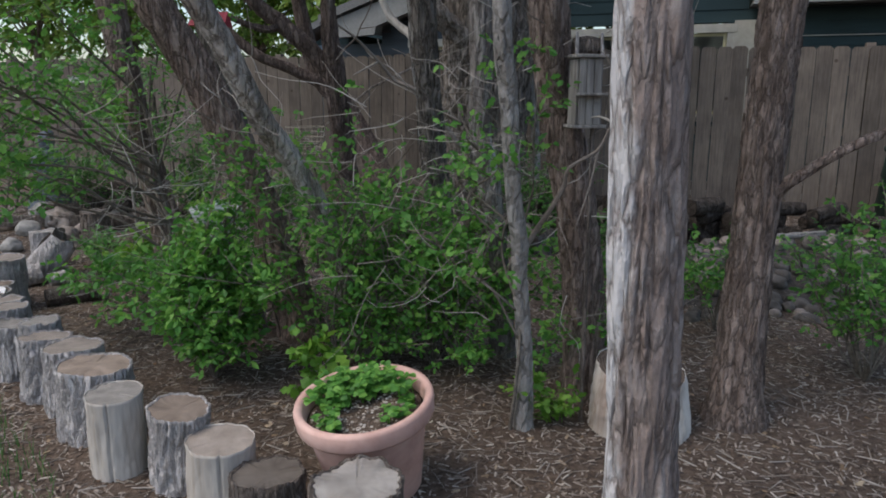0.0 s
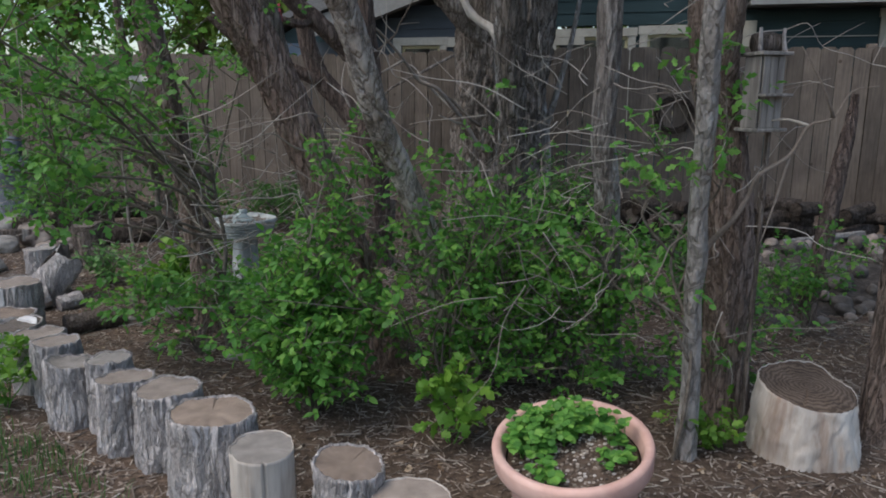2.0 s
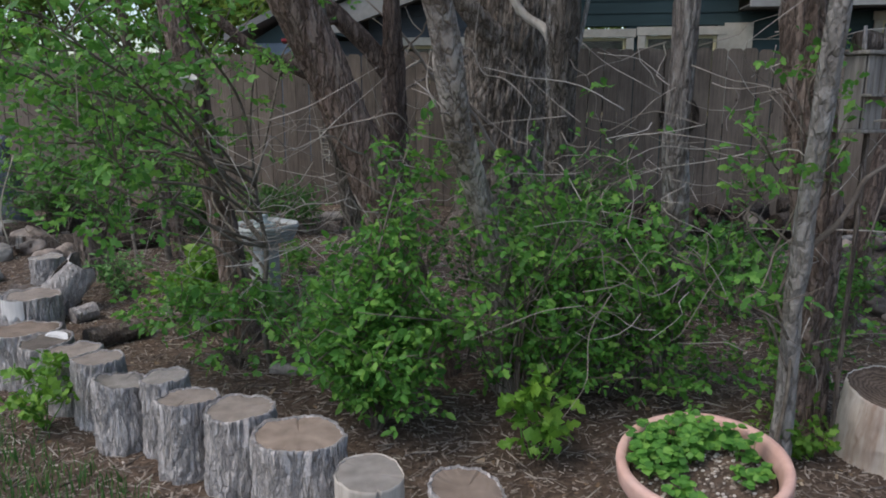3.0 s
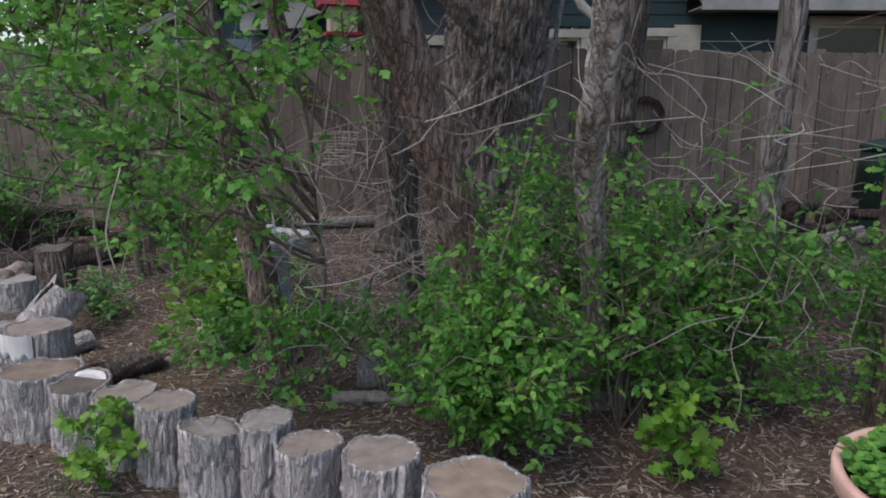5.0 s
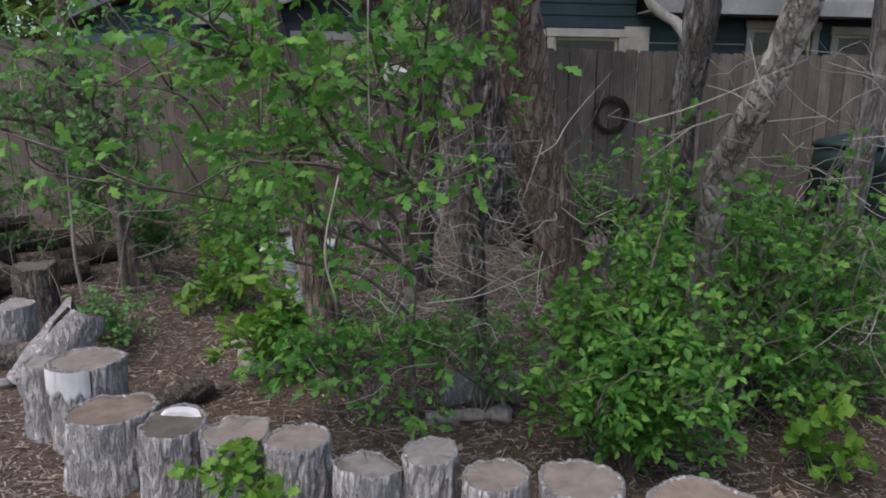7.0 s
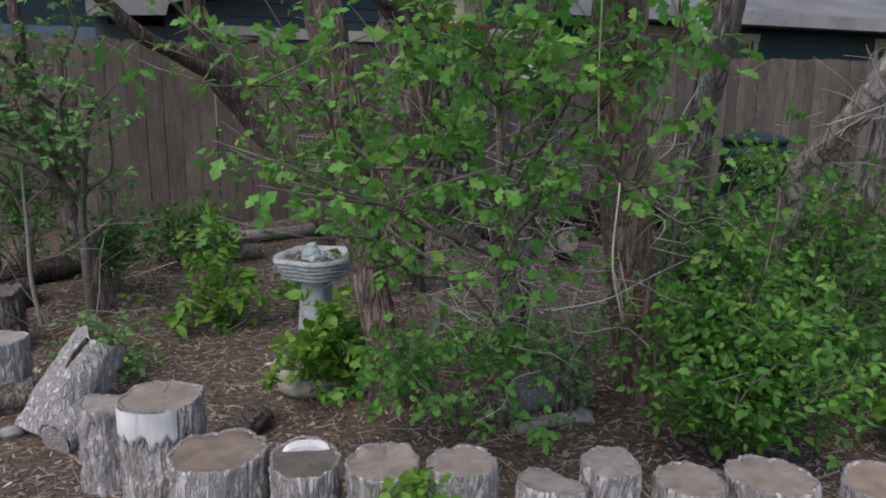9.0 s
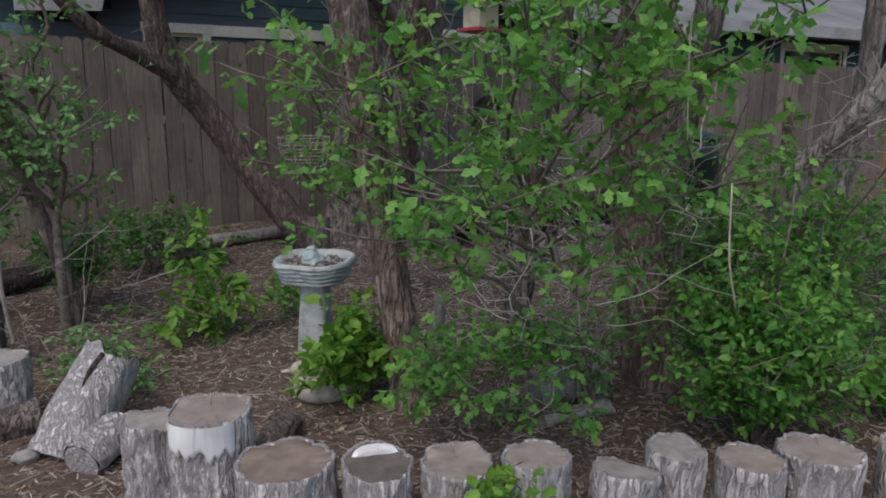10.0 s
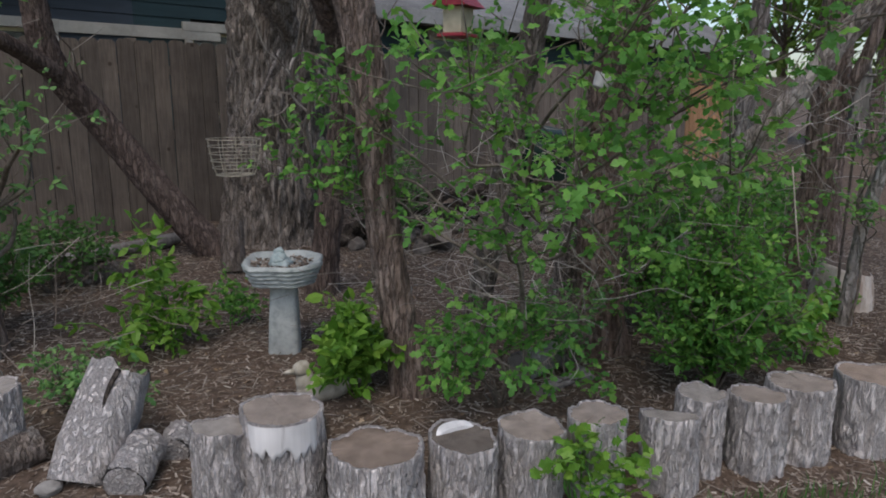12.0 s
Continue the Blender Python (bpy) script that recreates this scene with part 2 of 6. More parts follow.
M_TEAL_PAINT = speckled("worn_blue_grey_paint", [(0.3, (0.24, 0.32, 0.33)), (0.6, (0.42, 0.49, 0.5))], 26, rough=0.7, relief=0.2)
M_FENCE = plank_mat("weathered_cedar_board", (0.115, 0.095, 0.08), (0.215, 0.182, 0.155), 0.78, 1.15)
M_FENCE_NEW = plank_mat("orange_brown_cedar_board", (0.28, 0.155, 0.08), (0.45, 0.27, 0.15))
M_RAIL = speckled("fence_rail_wood", [(0.3, (0.12, 0.095, 0.08)), (0.7, (0.24, 0.2, 0.17))], 20, (0.1, 1, 1))
M_SIDING = speckled("dark_teal_siding", [(0.3, (0.026, 0.05, 0.055)), (0.5, (0.032, 0.06, 0.066)), (0.7, (0.04, 0.07, 0.077))], 12, (0.1, 1, 1), 0.6, 0.15, 0.003, 0.8)
M_GABLE_SIDING = speckled("dark_slate_blue_siding", [(0.3, (0.05, 0.062, 0.078)), (0.5, (0.06, 0.074, 0.092)), (0.7, (0.072, 0.088, 0.108))], 12, (0.1, 1, 1), 0.6, 0.15, 0.003, 0.8)
M_BLUE_SIDING = speckled("blue_grey_siding", [(0.3, (0.12, 0.16, 0.21)), (0.7, (0.17, 0.22, 0.28))], 12, (0.1, 1, 1), 0.6, 0.15, 0.003, 0.8)
M_TRIM = speckled("beige_painted_trim", [(0.3, (0.4, 0.38, 0.33)), (0.7, (0.5, 0.48, 0.43))], 15, rough=0.6, relief=0.1, dist=0.002, blotch=1.5)
M_TWIG_PALE = chips_mat("pale_dead_twigs", [(0.0, (0.26, 0.22, 0.19)), (0.6, (0.42, 0.37, 0.33)), (1.0, (0.58, 0.53, 0.48))])
M_TRIM_YELLOW = speckled("pale_yellow_window_frame", [(0.3, (0.55, 0.5, 0.3)), (0.7, (0.62, 0.57, 0.37))], 15, rough=0.55, relief=0.1, dist=0.002)
M_SOFFIT = speckled("grey_painted_eave", [(0.3, (0.27, 0.27, 0.265)), (0.7, (0.35, 0.35, 0.345))], 15, rough=0.65, relief=0.1, dist=0.002)
M_SHINGLE = speckled("grey_asphalt_shingles", [(0.3, (0.13, 0.13, 0.134)), (0.7, (0.23, 0.23, 0.23))], 40, rough=0.95, relief=0.5, blotch=1)
M_ROOM = speckled("plain_room_wall", [(0.3, (0.3, 0.29, 0.27)), (0.7, (0.36, 0.35, 0.33))], 4, rough=0.9, relief=0.05)
M_ROCK = speckled("garden_rock", [(0.3, (0.17, 0.14, 0.12)), (0.5, (0.3, 0.25, 0.22)), (0.7, (0.42, 0.37, 0.34))], 9, rough=0.9, relief=0.6, dist=0.01, blotch=3)
M_ROCK_DARK = speckled("dark_cobble", [(0.3, (0.07, 0.06, 0.055)), (0.5, (0.13, 0.115, 0.105)), (0.7, (0.22, 0.2, 0.185))], 9, rough=0.9, relief=0.6, dist=0.01, blotch=3)
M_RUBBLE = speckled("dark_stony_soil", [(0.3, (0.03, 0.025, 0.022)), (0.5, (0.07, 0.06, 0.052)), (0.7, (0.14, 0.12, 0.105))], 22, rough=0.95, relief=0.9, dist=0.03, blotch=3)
M_GREY_ROCK = speckled("grey_rock", [(0.3, (0.2, 0.19, 0.18)), (0.7, (0.42, 0.4, 0.38))], 9, rough=0.9, relief=0.6, dist=0.01, blotch=3)
M_BIN = speckled("dark_green_plastic", [(0.3, (0.012, 0.03, 0.024)), (0.7, (0.022, 0.045, 0.036))], 10, rough=0.45, relief=0.1, dist=0.002)
M_BAG = speckled("blue_grey_statue_stone", [(0.3, (0.06, 0.072, 0.09)), (0.7, (0.15, 0.17, 0.2))], 14, rough=0.75, relief=0.8, dist=0.02, blotch=6)
M_RED = speckled("faded_red_paint", [(0.3, (0.3, 0.03, 0.05)), (0.7, (0.42, 0.06, 0.08))], 20, rough=0.5, relief=0.1, dist=0.002)
M_CREAM = speckled("cream_painted_wood", [(0.3, (0.5, 0.45, 0.32)), (0.7, (0.62, 0.57, 0.43))], 20, rough=0.6, relief=0.15, dist=0.002, blotch=8)
M_WIRE = speckled("pale_rusty_wire", [(0.3, (0.3, 0.26, 0.2)), (0.7, (0.5, 0.46, 0.38))], 40, rough=0.5, relief=0.1, metal=0.3)
M_GREYWOOD = speckled("silvered_scrap_wood", [(0.3, (0.15, 0.135, 0.125)), (0.5, (0.26, 0.24, 0.225)), (0.7, (0.38, 0.36, 0.34))], 30, (1, 1, 0.1), 0.9, 0.5, 0.004, 5)
M_STEM = speckled("grey_brown_stems", [(0.3, (0.09, 0.075, 0.062)), (0.5, (0.17, 0.145, 0.12)), (0.7, (0.27, 0.24, 0.21))], 30, rough=0.85, relief=0.3, dist=0.003, blotch=5)
M_WHITE = speckled("white_glazed_clay", [(0.3, (0.6, 0.6, 0.6)), (0.7, (0.74, 0.74, 0.73))], 20, rough=0.4, relief=0.05)
M_LEAF = leaf_mat("green_leaves", (0.069, 0.187, 0.0356), (0.12, 0.308, 0.0535), (0.238, 0.44, 0.0832), 0.42)
M_LEAF_LIGHT = leaf_mat("bright_young_leaves", (0.074, 0.201, 0.0382), (0.128, 0.319, 0.0573), (0.229, 0.437, 0.0828), 0.4)
M_LEAF_YEL = leaf_mat("yellow_green_leaves", (0.09, 0.21, 0.025), (0.14, 0.29, 0.035), (0.22, 0.37, 0.055), 0.35)
M_LEAF_BLUE = leaf_mat("cool_green_leaves", (0.0815, 0.198, 0.0594), (0.138, 0.297, 0.0832), (0.226, 0.396, 0.119))
M_LEAF_DARK = leaf_mat("dark_green_leaves", (0.0499, 0.125, 0.0297), (0.0784, 0.188, 0.0405), (0.128, 0.263, 0.0607))
M_LEAF_FAR = leaf_mat("sunny_far_leaves", (0.11, 0.2, 0.035), (0.17, 0.27, 0.05), (0.26, 0.35, 0.08), 0.45)
M_DRY = chips_mat("dry_leaves", [(0.0, (0.16, 0.1, 0.06)), (0.6, (0.28, 0.2, 0.13)), (1.0, (0.45, 0.36, 0.26))])
M_GRASS = leaf_mat("grass_blades", (0.04, 0.11, 0.025), (0.06, 0.16, 0.035), (0.11, 0.22, 0.05), 0.3)
mg, N, L, b = mat("window_glass", 0.05)
b.inputs["Base Color"].default_value = (0.8, 0.85, 0.85, 1)
b.inputs["Transmission Weight"].default_value = 1.0
b.inputs["IOR"].default_value = 1.3
M_GLASS = mg

# ---- mesh helpers ----
rng = np.random.default_rng(7)


def link(name, verts, faces, material, parent=None, label="", smooth=False, at=None):
    me = bpy.data.meshes.new(name)
    me.from_pydata(verts if isinstance(verts, list) else verts.tolist(), [], faces if isinstance(faces, list) else faces.tolist())
    if smooth:
        me.shade_smooth()
    me.materials.append(material)
    ob = new(name, me)
    if parent:
        ob.parent = parent
    if at is not None:
        ob.matrix_basis = at
    if label:
        ob["label"] = label
    return ob


def part(name, bm, material, parent=None, label="", smooth=False, at=None):
    me = bpy.data.meshes.new(name)
    bm.to_mesh(me)
    bm.free()
    if smooth:
        me.shade_smooth()
    me.materials.append(material)
    ob = new(name, me)
    if parent:
        ob.parent = parent
    if at is not None:
        ob.matrix_basis = at
    if label:
        ob["label"] = label
    return ob


def thing(name, label, category, group="", at=(0, 0, 0), rz=0.0):
    ob = new(name)
    ob.matrix_basis = pose(*at, 0, 0, rz)
    ob.empty_display_size = 0.1
    return tagged(ob, label, category, group)


def box_bm(sx, sy, sz, at=(0, 0, 0), bevel=0.004, bm=None):
    bm = bm or bmesh.new()
    made = bmesh.ops.create_cube(bm, size=1, matrix=Matrix.Translation(at) @ Matrix.Diagonal((sx, sy, sz, 1)))
    if bevel:
        edges = list({e for v in made["verts"] for e in v.link_edges})
        bmesh.ops.bevel(bm, geom=edges, offset=bevel, segments=1, affect="EDGES")
    return bm


def lathe(profile, seg=48, wave=None):
    """A turned shape from (radius, z) pairs; wave(angle, radius, z) -> radius."""
    vs, fs = [], []
    for r, z in profile:
        for k in range(seg):
            a = 2 * math.pi * k / seg
            rr = wave(a, r, z) if wave else r
            vs.append((rr * math.cos(a), rr * math.sin(a), z))
    for i in range(len(profile) - 1):
        for k in range(seg):
            k2 = (k + 1) % seg
            fs.append((i * seg + k, i * seg + k2, (i + 1) * seg + k2, (i + 1) * seg + k))
    fs.append(tuple(range(seg))[::-1])
    fs.append(tuple((len(profile) - 1) * seg + k for k in range(seg)))
    return vs, fs


def resample(path, radii, step):
    P, R = np.array(path, float), np.array(radii, float)
    d = np.r_[0, np.cumsum(np.linalg.norm(np.diff(P, axis=0), axis=1))]
    n = max(2, int(d[-1] / step) + 1)
    # Catmull-Rom through the points keeps the line from kinking
    s = np.linspace(0, d[-1], n)
    out = np.empty((n, 3))
    Pe = np.vstack([2 * P[0] - P[1], P, 2 * P[-1] - P[-2]])
    for i, q in enumerate(s):
        k = min(np.searchsorted(d, q, side="right") - 1, len(P) - 2)
        u = (q - d[k]) / max(d[k + 1] - d[k], 1e-9)
        p0, p1, p2, p3 = Pe[k:k + 4]
        out[i] = 0.5 * (2 * p1 + (p2 - p0) * u + (2 * p0 - 5 * p1 + 4 * p2 - p3) * u * u + (3 * p1 - p0 - 3 * p2 + p3) * u ** 3)
    return out, np.interp(s, d, R)


def tube(path, radii, seg=6, step=0.06, rough=0.0, furrow=16.0, stretch=0.22, seed=0.0, lumps=0.0, smooth_path=True):
    """A limb along a path; rough: depth of the bark's furrows in metres."""
    if smooth_path:
        P, R = resample(path, radii, step)
    else:
        P, R = np.array(path, float), np.array(radii, float)
    T = np.gradient(P, axis=0)
    T /= np.linalg.norm(T, axis=1)[:, None] + 1e-9
    ref = np.array([0.0, 1.0, 0.0]) if abs(T[0][1]) < 0.9 else np.array([1.0, 0, 0])
    vs = []
    run = 0.0
    for i in range(len(P)):
        a = np.cross(T[i], ref)
        a /= np.linalg.norm(a)
        c = np.cross(T[i], a)
        ref = np.cross(a, T[i])
        if i:
            run += np.linalg.norm(P[i] - P[i - 1])
        for k in range(seg):
            th = 2 * math.pi * k / seg
            r = R[i]
            if rough:
                q = Vector((math.cos(th) * R[0] * furrow * 2 + seed, math.sin(th) * R[0] * furrow * 2, run * furrow * 2 * stretch))
                n1 = noise.noise(q + 0.6 * noise.noise_vector(q * 0.7))
                n2 = noise.noise(q * 2.7)
                r += 1.25 * rough * (1 - 3.2 * max(0.0, 0.32 - abs(n1)) + 0.45 * n2)
            if lumps:
                q = Vector((math.cos(th) * 1.3 + seed, math.sin(th) * 1.3, run * 2.2))
                r += lumps * noise.noise(q)
            vs.append(P[i] + r * (math.cos(th) * a + math.sin(th) * c))
    vs = np.array(vs)
    fs = []
    for i in range(len(P) - 1):
        for k in range(seg):
            k2 = (k + 1) % seg
            fs.append((i * seg + k, i * seg + k2, (i + 1) * seg + k2, (i + 1) * seg + k))
    fs.append(tuple(range(seg))[::-1])
    fs.append(tuple((len(P) - 1) * seg + k for k in range(seg)))
    return vs, fs


def join(pieces):
    vs, fs, n = [], [], 0
    for v, f in pieces:
        vs.append(np.asarray(v, float))
        fs += [tuple(i + n for i in q) for q in f]
        n += len(v)
    return np.vstack(vs), fs


LEAF = np.array([(0, 0, 0), (0.3, 0.28, 0.05), (0.3, -0.28, 0.05), (0.32, 0, 0), (0.66, 0.25, 0.0), (0.66, -0.25, 0.0), (0.68, 0, -0.05), (1.0, 0, -0.16)])
LEAF_F = np.array([(0, 3, 1), (0, 2, 3), (1, 3, 6), (1, 6, 4), (3, 2, 5), (3, 5, 6), (4, 6, 7), (6, 5, 7)])


# a blade with two pairs of pointed side lobes
LOBED = np.array([(0, 0, 0), (0.2, 0.12, 0.03), (0.2, -0.12, 0.03), (0.44, 0.36, 0.02), (0.44, -0.36, 0.02), (0.42, 0, 0), (0.54, 0.17, 0.01), (0.54, -0.17, 0.01), (0.74, 0.27, -0.05), (0.74, -0.27, -0.05), (0.7, 0, -0.04), (1.0, 0, -0.18)])
LOBED_F = np.array([(0, 5, 1), (0, 2, 5), (1, 5, 3), (2, 4, 5), (3, 5, 6), (4, 7, 5), (5, 10, 6), (5, 7, 10), (6, 10, 8), (7, 9, 10), (8, 10, 11), (9, 11, 10)])


def leaves(P, D, size, wide=1.0, flat=0.6, lobed=False):
    """Folded, drooping leaf blades at P, pointing along D; flat: how far they lie level."""
    n = len(P)
    shape, faces = (LOBED, LOBED_F) if lobed else (LEAF, LEAF_F)
    D = D / (np.linalg.norm(D, axis=1)[:, None] + 1e-9)
    up = rng.normal(0, 1, (n, 3)) * (1 - flat) + np.array([0, 0, 1.0]) * flat
    W = np.cross(up, D)
    W /= np.linalg.norm(W, axis=1)[:, None] + 1e-9
    U = np.cross(D, W)
    V = P[:, None, :] + (shape[None, :, 0, None] * D[:, None] + shape[None, :, 1, None] * wide * W[:, None] + shape[None, :, 2, None] * U[:, None]) * size[:, None, None]
    F = faces[None] + (np.arange(n) * len(shape))[:, None, None]
    return V.reshape(-1, 3), F.reshape(-1, 3)


def sprays(starts, ends, per, size, sag=0.1, spread=0.035, wide=0.85, flat=0.6, lobed=False):
    """Leaves set along twigs from starts to ends in sets of three: one ahead, two to the sides."""
    n = len(starts)
    nodes = max(2, round(per / 3))
    u = rng.random((n, nodes)) ** 0.7
    u[:, 0] = 1.0
    span = ends - starts
    length = np.linalg.norm(span, axis=1)[:, None]
    P = starts[:, None] + span[:, None] * u[..., None] + rng.normal(0, spread * 0.7, (n, nodes, 3))
    P[..., 2] -= sag * u ** 2 * length
    D = (span / (length + 1e-9))[:, None] * 0.7 + rng.normal(0, 0.5, P.shape)
    D[..., 2] -= 0.2
    P, D = P.reshape(-1, 3), D.reshape(-1, 3)
    D /= np.linalg.norm(D, axis=1)[:, None] + 1e-9
    S = np.cross(D, np.array([0, 0, 1.0]) + rng.normal(0, 0.35, D.shape))
    S /= np.linalg.norm(S, axis=1)[:, None] + 1e-9
    s = size * rng.uniform(0.6, 1.25, len(P))
    droop = np.array([0, 0, -0.18])
    PP = np.vstack([P + D * (s * 0.3)[:, None], P, P])
    DD = np.vstack([D + droop, D * 0.45 + S + droop, D * 0.45 - S + droop]) + rng.normal(0, 0.15, (3 * len(P), 3))
    return leaves(PP, DD, np.r_[s * 1.1, s * 0.85, s * 0.8], wide, flat, lobed)


def shrub(name, label, base, stems, twigs, per, size, material, wood, twig_len=0.3, stem_r=0.012, group="", spread=0.035, start=0.3, wide=0.9, flat=0.55, up=0.15, category="shrub", fork=False, lobed=False):
    """A bush: stems end at the given points from the base; twigs with leaves leave each stem past `start`."""
    size, per = size * 0.88, per + 2
    t = thing(name, label, category, group, base)
    wood_bits, S, E = [], [], []
    if fork:
        # one slender crooked trunk, which every bough leaves
        top = max(tip[2] for tip, w in stems) * 0.85
        axis = np.array([(rng.normal(0, 0.025) if u else 0, rng.normal(0, 0.025) if u else 0, -0.03 + top * u) for u in (0, 0.2, 0.4, 0.6, 0.8, 1.0)])
        wood_bits.append(tube(axis, np.linspace(stem_r * 1.7, stem_r * 0.5, 6), 10, 0.04, lumps=0.004))
    for tip, w in stems:
        tip = np.array(tip, float)
        mid = tip * np.array([0.35, 0.35, 0.6]) + rng.normal(0, 0.04, 3)
        path = [(0, 0, -0.03), mid * 0.5 + rng.normal(0, 0.03, 3), mid + rng.normal(0, 0.03, 3), (mid + tip) / 2 + rng.normal(0, 0.06, 3), tip]
        if fork:
            leave = min(top * 0.95, tip[2] * rng.uniform(0.45, 0.8))
            foot = np.array([np.interp(leave, axis[:, 2], axis[:, k]) for k in (0, 1, 2)])
            run = tip - foot
            path = [foot] + [foot + run * u + np.array([0, 0, 0.06 * math.sin(3.14 * u)]) + rng.normal(0, 0.05, 3) for u in (0.3, 0.6, 0.8)] + [tip]
        P, R = resample(path, np.interp(np.linspace(0, 1, len(path)), [0, 0.25, 0.5, 0.75, 1], [stem_r, stem_r * 0.85, stem_r * 0.65, stem_r * 0.45, stem_r * 0.2]), 0.04)
        wood_bits.append(tube(P, R, 5, smooth_path=False))
        n = int(twigs * w)
        k = (len(P) - 1) * (start + (1 - start) * rng.random(n))
        a = P[k.astype(int)]
        d = rng.normal(0, 1, (n, 3))
        d[:, 2] = np.abs(d[:, 2]) * 0.5 + up
        d += (tip / (np.linalg.norm(tip) + 1e-6)) * 0.5
        d /= np.linalg.norm(d, axis=1)[:, None]
        e = a + d * twig_len * rng.uniform(0.4, 1.2, n)[:, None]
        e[:, 2] = np.maximum(e[:, 2], 0.05)
        S.append(a), E.append(e)
        for i in range(n):
            if i % 2 == 0:
                m = (a[i] + e[i]) / 2 + rng.normal(0, 0.015, 3)
                wood_bits.append(tube(np.array([a[i], m, e[i]]), np.array([0.0035, 0.0028, 0.0012]), 4, smooth_path=False))
    v, f = join(wood_bits)
    tagged(link("branchwork", v, f, wood, t, smooth=True), kind="stuff")
    v, f = sprays(np.vstack(S), np.vstack(E), per, size, 0.12, spread, wide, flat, lobed)
    v[:, 2] = np.maximum(v[:, 2], 0.012)
    tagged(link("foliage", v, f, material, t), kind="stuff")
    return t


def dome(n, rx, ry, lo, hi, seed):
    """n stem ends spread over a dome."""
    r = random.Random(seed)
    out = []
    for i in range(n):
        a = 2.399 * i + r.uniform(-0.4, 0.4)
        q = math.sqrt((i + 0.5) / n) * r.uniform(0.7, 1.35)
        out.append(((rx * q * math.cos(a), ry * q * math.sin(a), lo + (hi - lo) * max(0.25, 1 - 0.6 * q * q) * r.uniform(0.65, 1.2)), 1.0))
    return out


def kinked(path):
    """The same line with a joint between every two points, each a little out of true."""
    out = [Vector(path[0])]
    for p, q in zip(path, path[1:]):
        p, q = Vector(p), Vector(q)
        w = (q - p).length * 0.07
        for u in (0.33, 0.66):
            out.append(p.lerp(q, u) + Vector(rng.normal(0, w, 3)))
        out.append(q)
    return [tuple(p) for p in out]


def tree(name, label, path, radii, material, rough=0.008, seg=56, furrow=16, limbs=(), twigs=(), crown=None, seed=0.0, lumps=0.0, step=0.03, root=0.0, stretch=0.22):
    """Trunk along a path from the ground up, limbs as (path, radii), dead twigs, and a crown of leaf sprays."""
    base = Vector(path[0])
    t = thing(name, label, "tree", "", path[0])
    rel = [tuple(Vector(p) - base) for p in path]
    rel[0] = (rel[0][0], rel[0][1], -0.08)
    P, R = resample(rel, radii, step)
    if root:
        R = R * (1 + root * np.exp(-np.maximum(P[:, 2], 0) / 0.12))
    v, f = tube(P, R, seg, rough=rough, furrow=furrow, seed=seed, lumps=lumps, smooth_path=False, stretch=stretch)
    link("trunk", v, f, material, t, smooth=True)
    for lp, lr in limbs:
        v, f = tube([tuple(Vector(p) - base) for p in lp], lr, 20, 0.04, rough * 0.5, furrow * 1.6, seed=seed + 3, lumps=lumps)
        link("limb", v, f, M_BARE if name == "slim_two_toned_tree" else material, t, smooth=True)
    if twigs:
        bits = []
        for lp, r0 in twigs:
            lp = kinked(lp)
            for k in range(3):
                q = Vector(lp[rng.integers(2, len(lp))])
                d = Vector(rng.normal(0, 1, 3)) * 0.11
                bits.append(tube([tuple(q - base), tuple(q + d * 0.5 - base + Vector(rng.normal(0, 0.012, 3))), tuple(q + d * 1.3 - base)], [r0 * 0.4, r0 * 0.3, r0 * 0.12], 5, 0.04))
            n = len(lp)
            bits.append(tube([tuple(Vector(p) - base) for p in lp], [(0.6 if r0 < 0.012 else 0.85) * r0 * (1 - 0.8 * i / (n - 1)) for i in range(n)], 6, 0.03, lumps=0.002, seed=seed))
        v, f = join(bits)
        tagged(link("dead_twig", v, f, M_TWIG_PALE if max(r for lp, r in twigs) < 0.012 else M_TWIG, t, "bare pale dead twigs", True), kind="stuff")
    if crown:
        centre, radius, count, per, size, lm = crown
        count = count if size > 0.1 else count // 3
        c = np.array(centre) - np.array(base)
        d = rng.normal(0, 1, (count, 3))
        d /= np.linalg.norm(d, axis=1)[:, None]
        a = c + d * np.array(radius) * (rng.random((count, 1)) ** 0.45)
        e = a + d * 0.25 + rng.normal(0, 0.18, (count, 3))
        v, f = sprays(a, e, per, size, 0.15, 0.06)
        tagged(link("crown", v, f, lm, t), kind="stuff")
        top = np.array(rel[-1])
        bits = []
        for i in range(0, count, max(1, count // 24)):
            m = (top * 0.6 + a[i] * 0.4) + rng.normal(0, 0.1, 3)
            bits.append(tube([top, m, a[i], e[i]], [radii[-1] * 0.45, radii[-1] * 0.3, 0.012, 0.004], 6, 0.12))
        v, f = join(bits)
        tagged(link("limbwork", v, f, material, t, smooth=True), kind="stuff")
    return t

# ---- the ground ----
FENCE_O, FENCE_U, FENCE_N = Vector((0, 9.35, 0)), Vector((0.952, -0.305, 0)), Vector((0.305, 0.952, 0))


def ground_z(x, y):
    d = (FENCE_O - Vector((x, y, 0))).dot(FENCE_N)
    rise = 0.15 * max(0.0, min(1.0, (4.6 - d) / 4.2))
    near = 1.0 if abs(x) < 14 and -6 < y < 16 else 0.2
    return rise + near * (0.018 * noise.noise(Vector((x * 1.1, y * 1.1, 0))) + 0.008 * noise.noise(Vector((x * 5, y * 5, 3))))


def axis(lo, hi, step):
    fine = np.arange(lo, hi, step)
    far = np.array([1, 2.5, 5, 10, 20, 45, 100, 220, 500, 1200])
    return np.r_[lo - far[::-1], fine, fine[-1] + far]


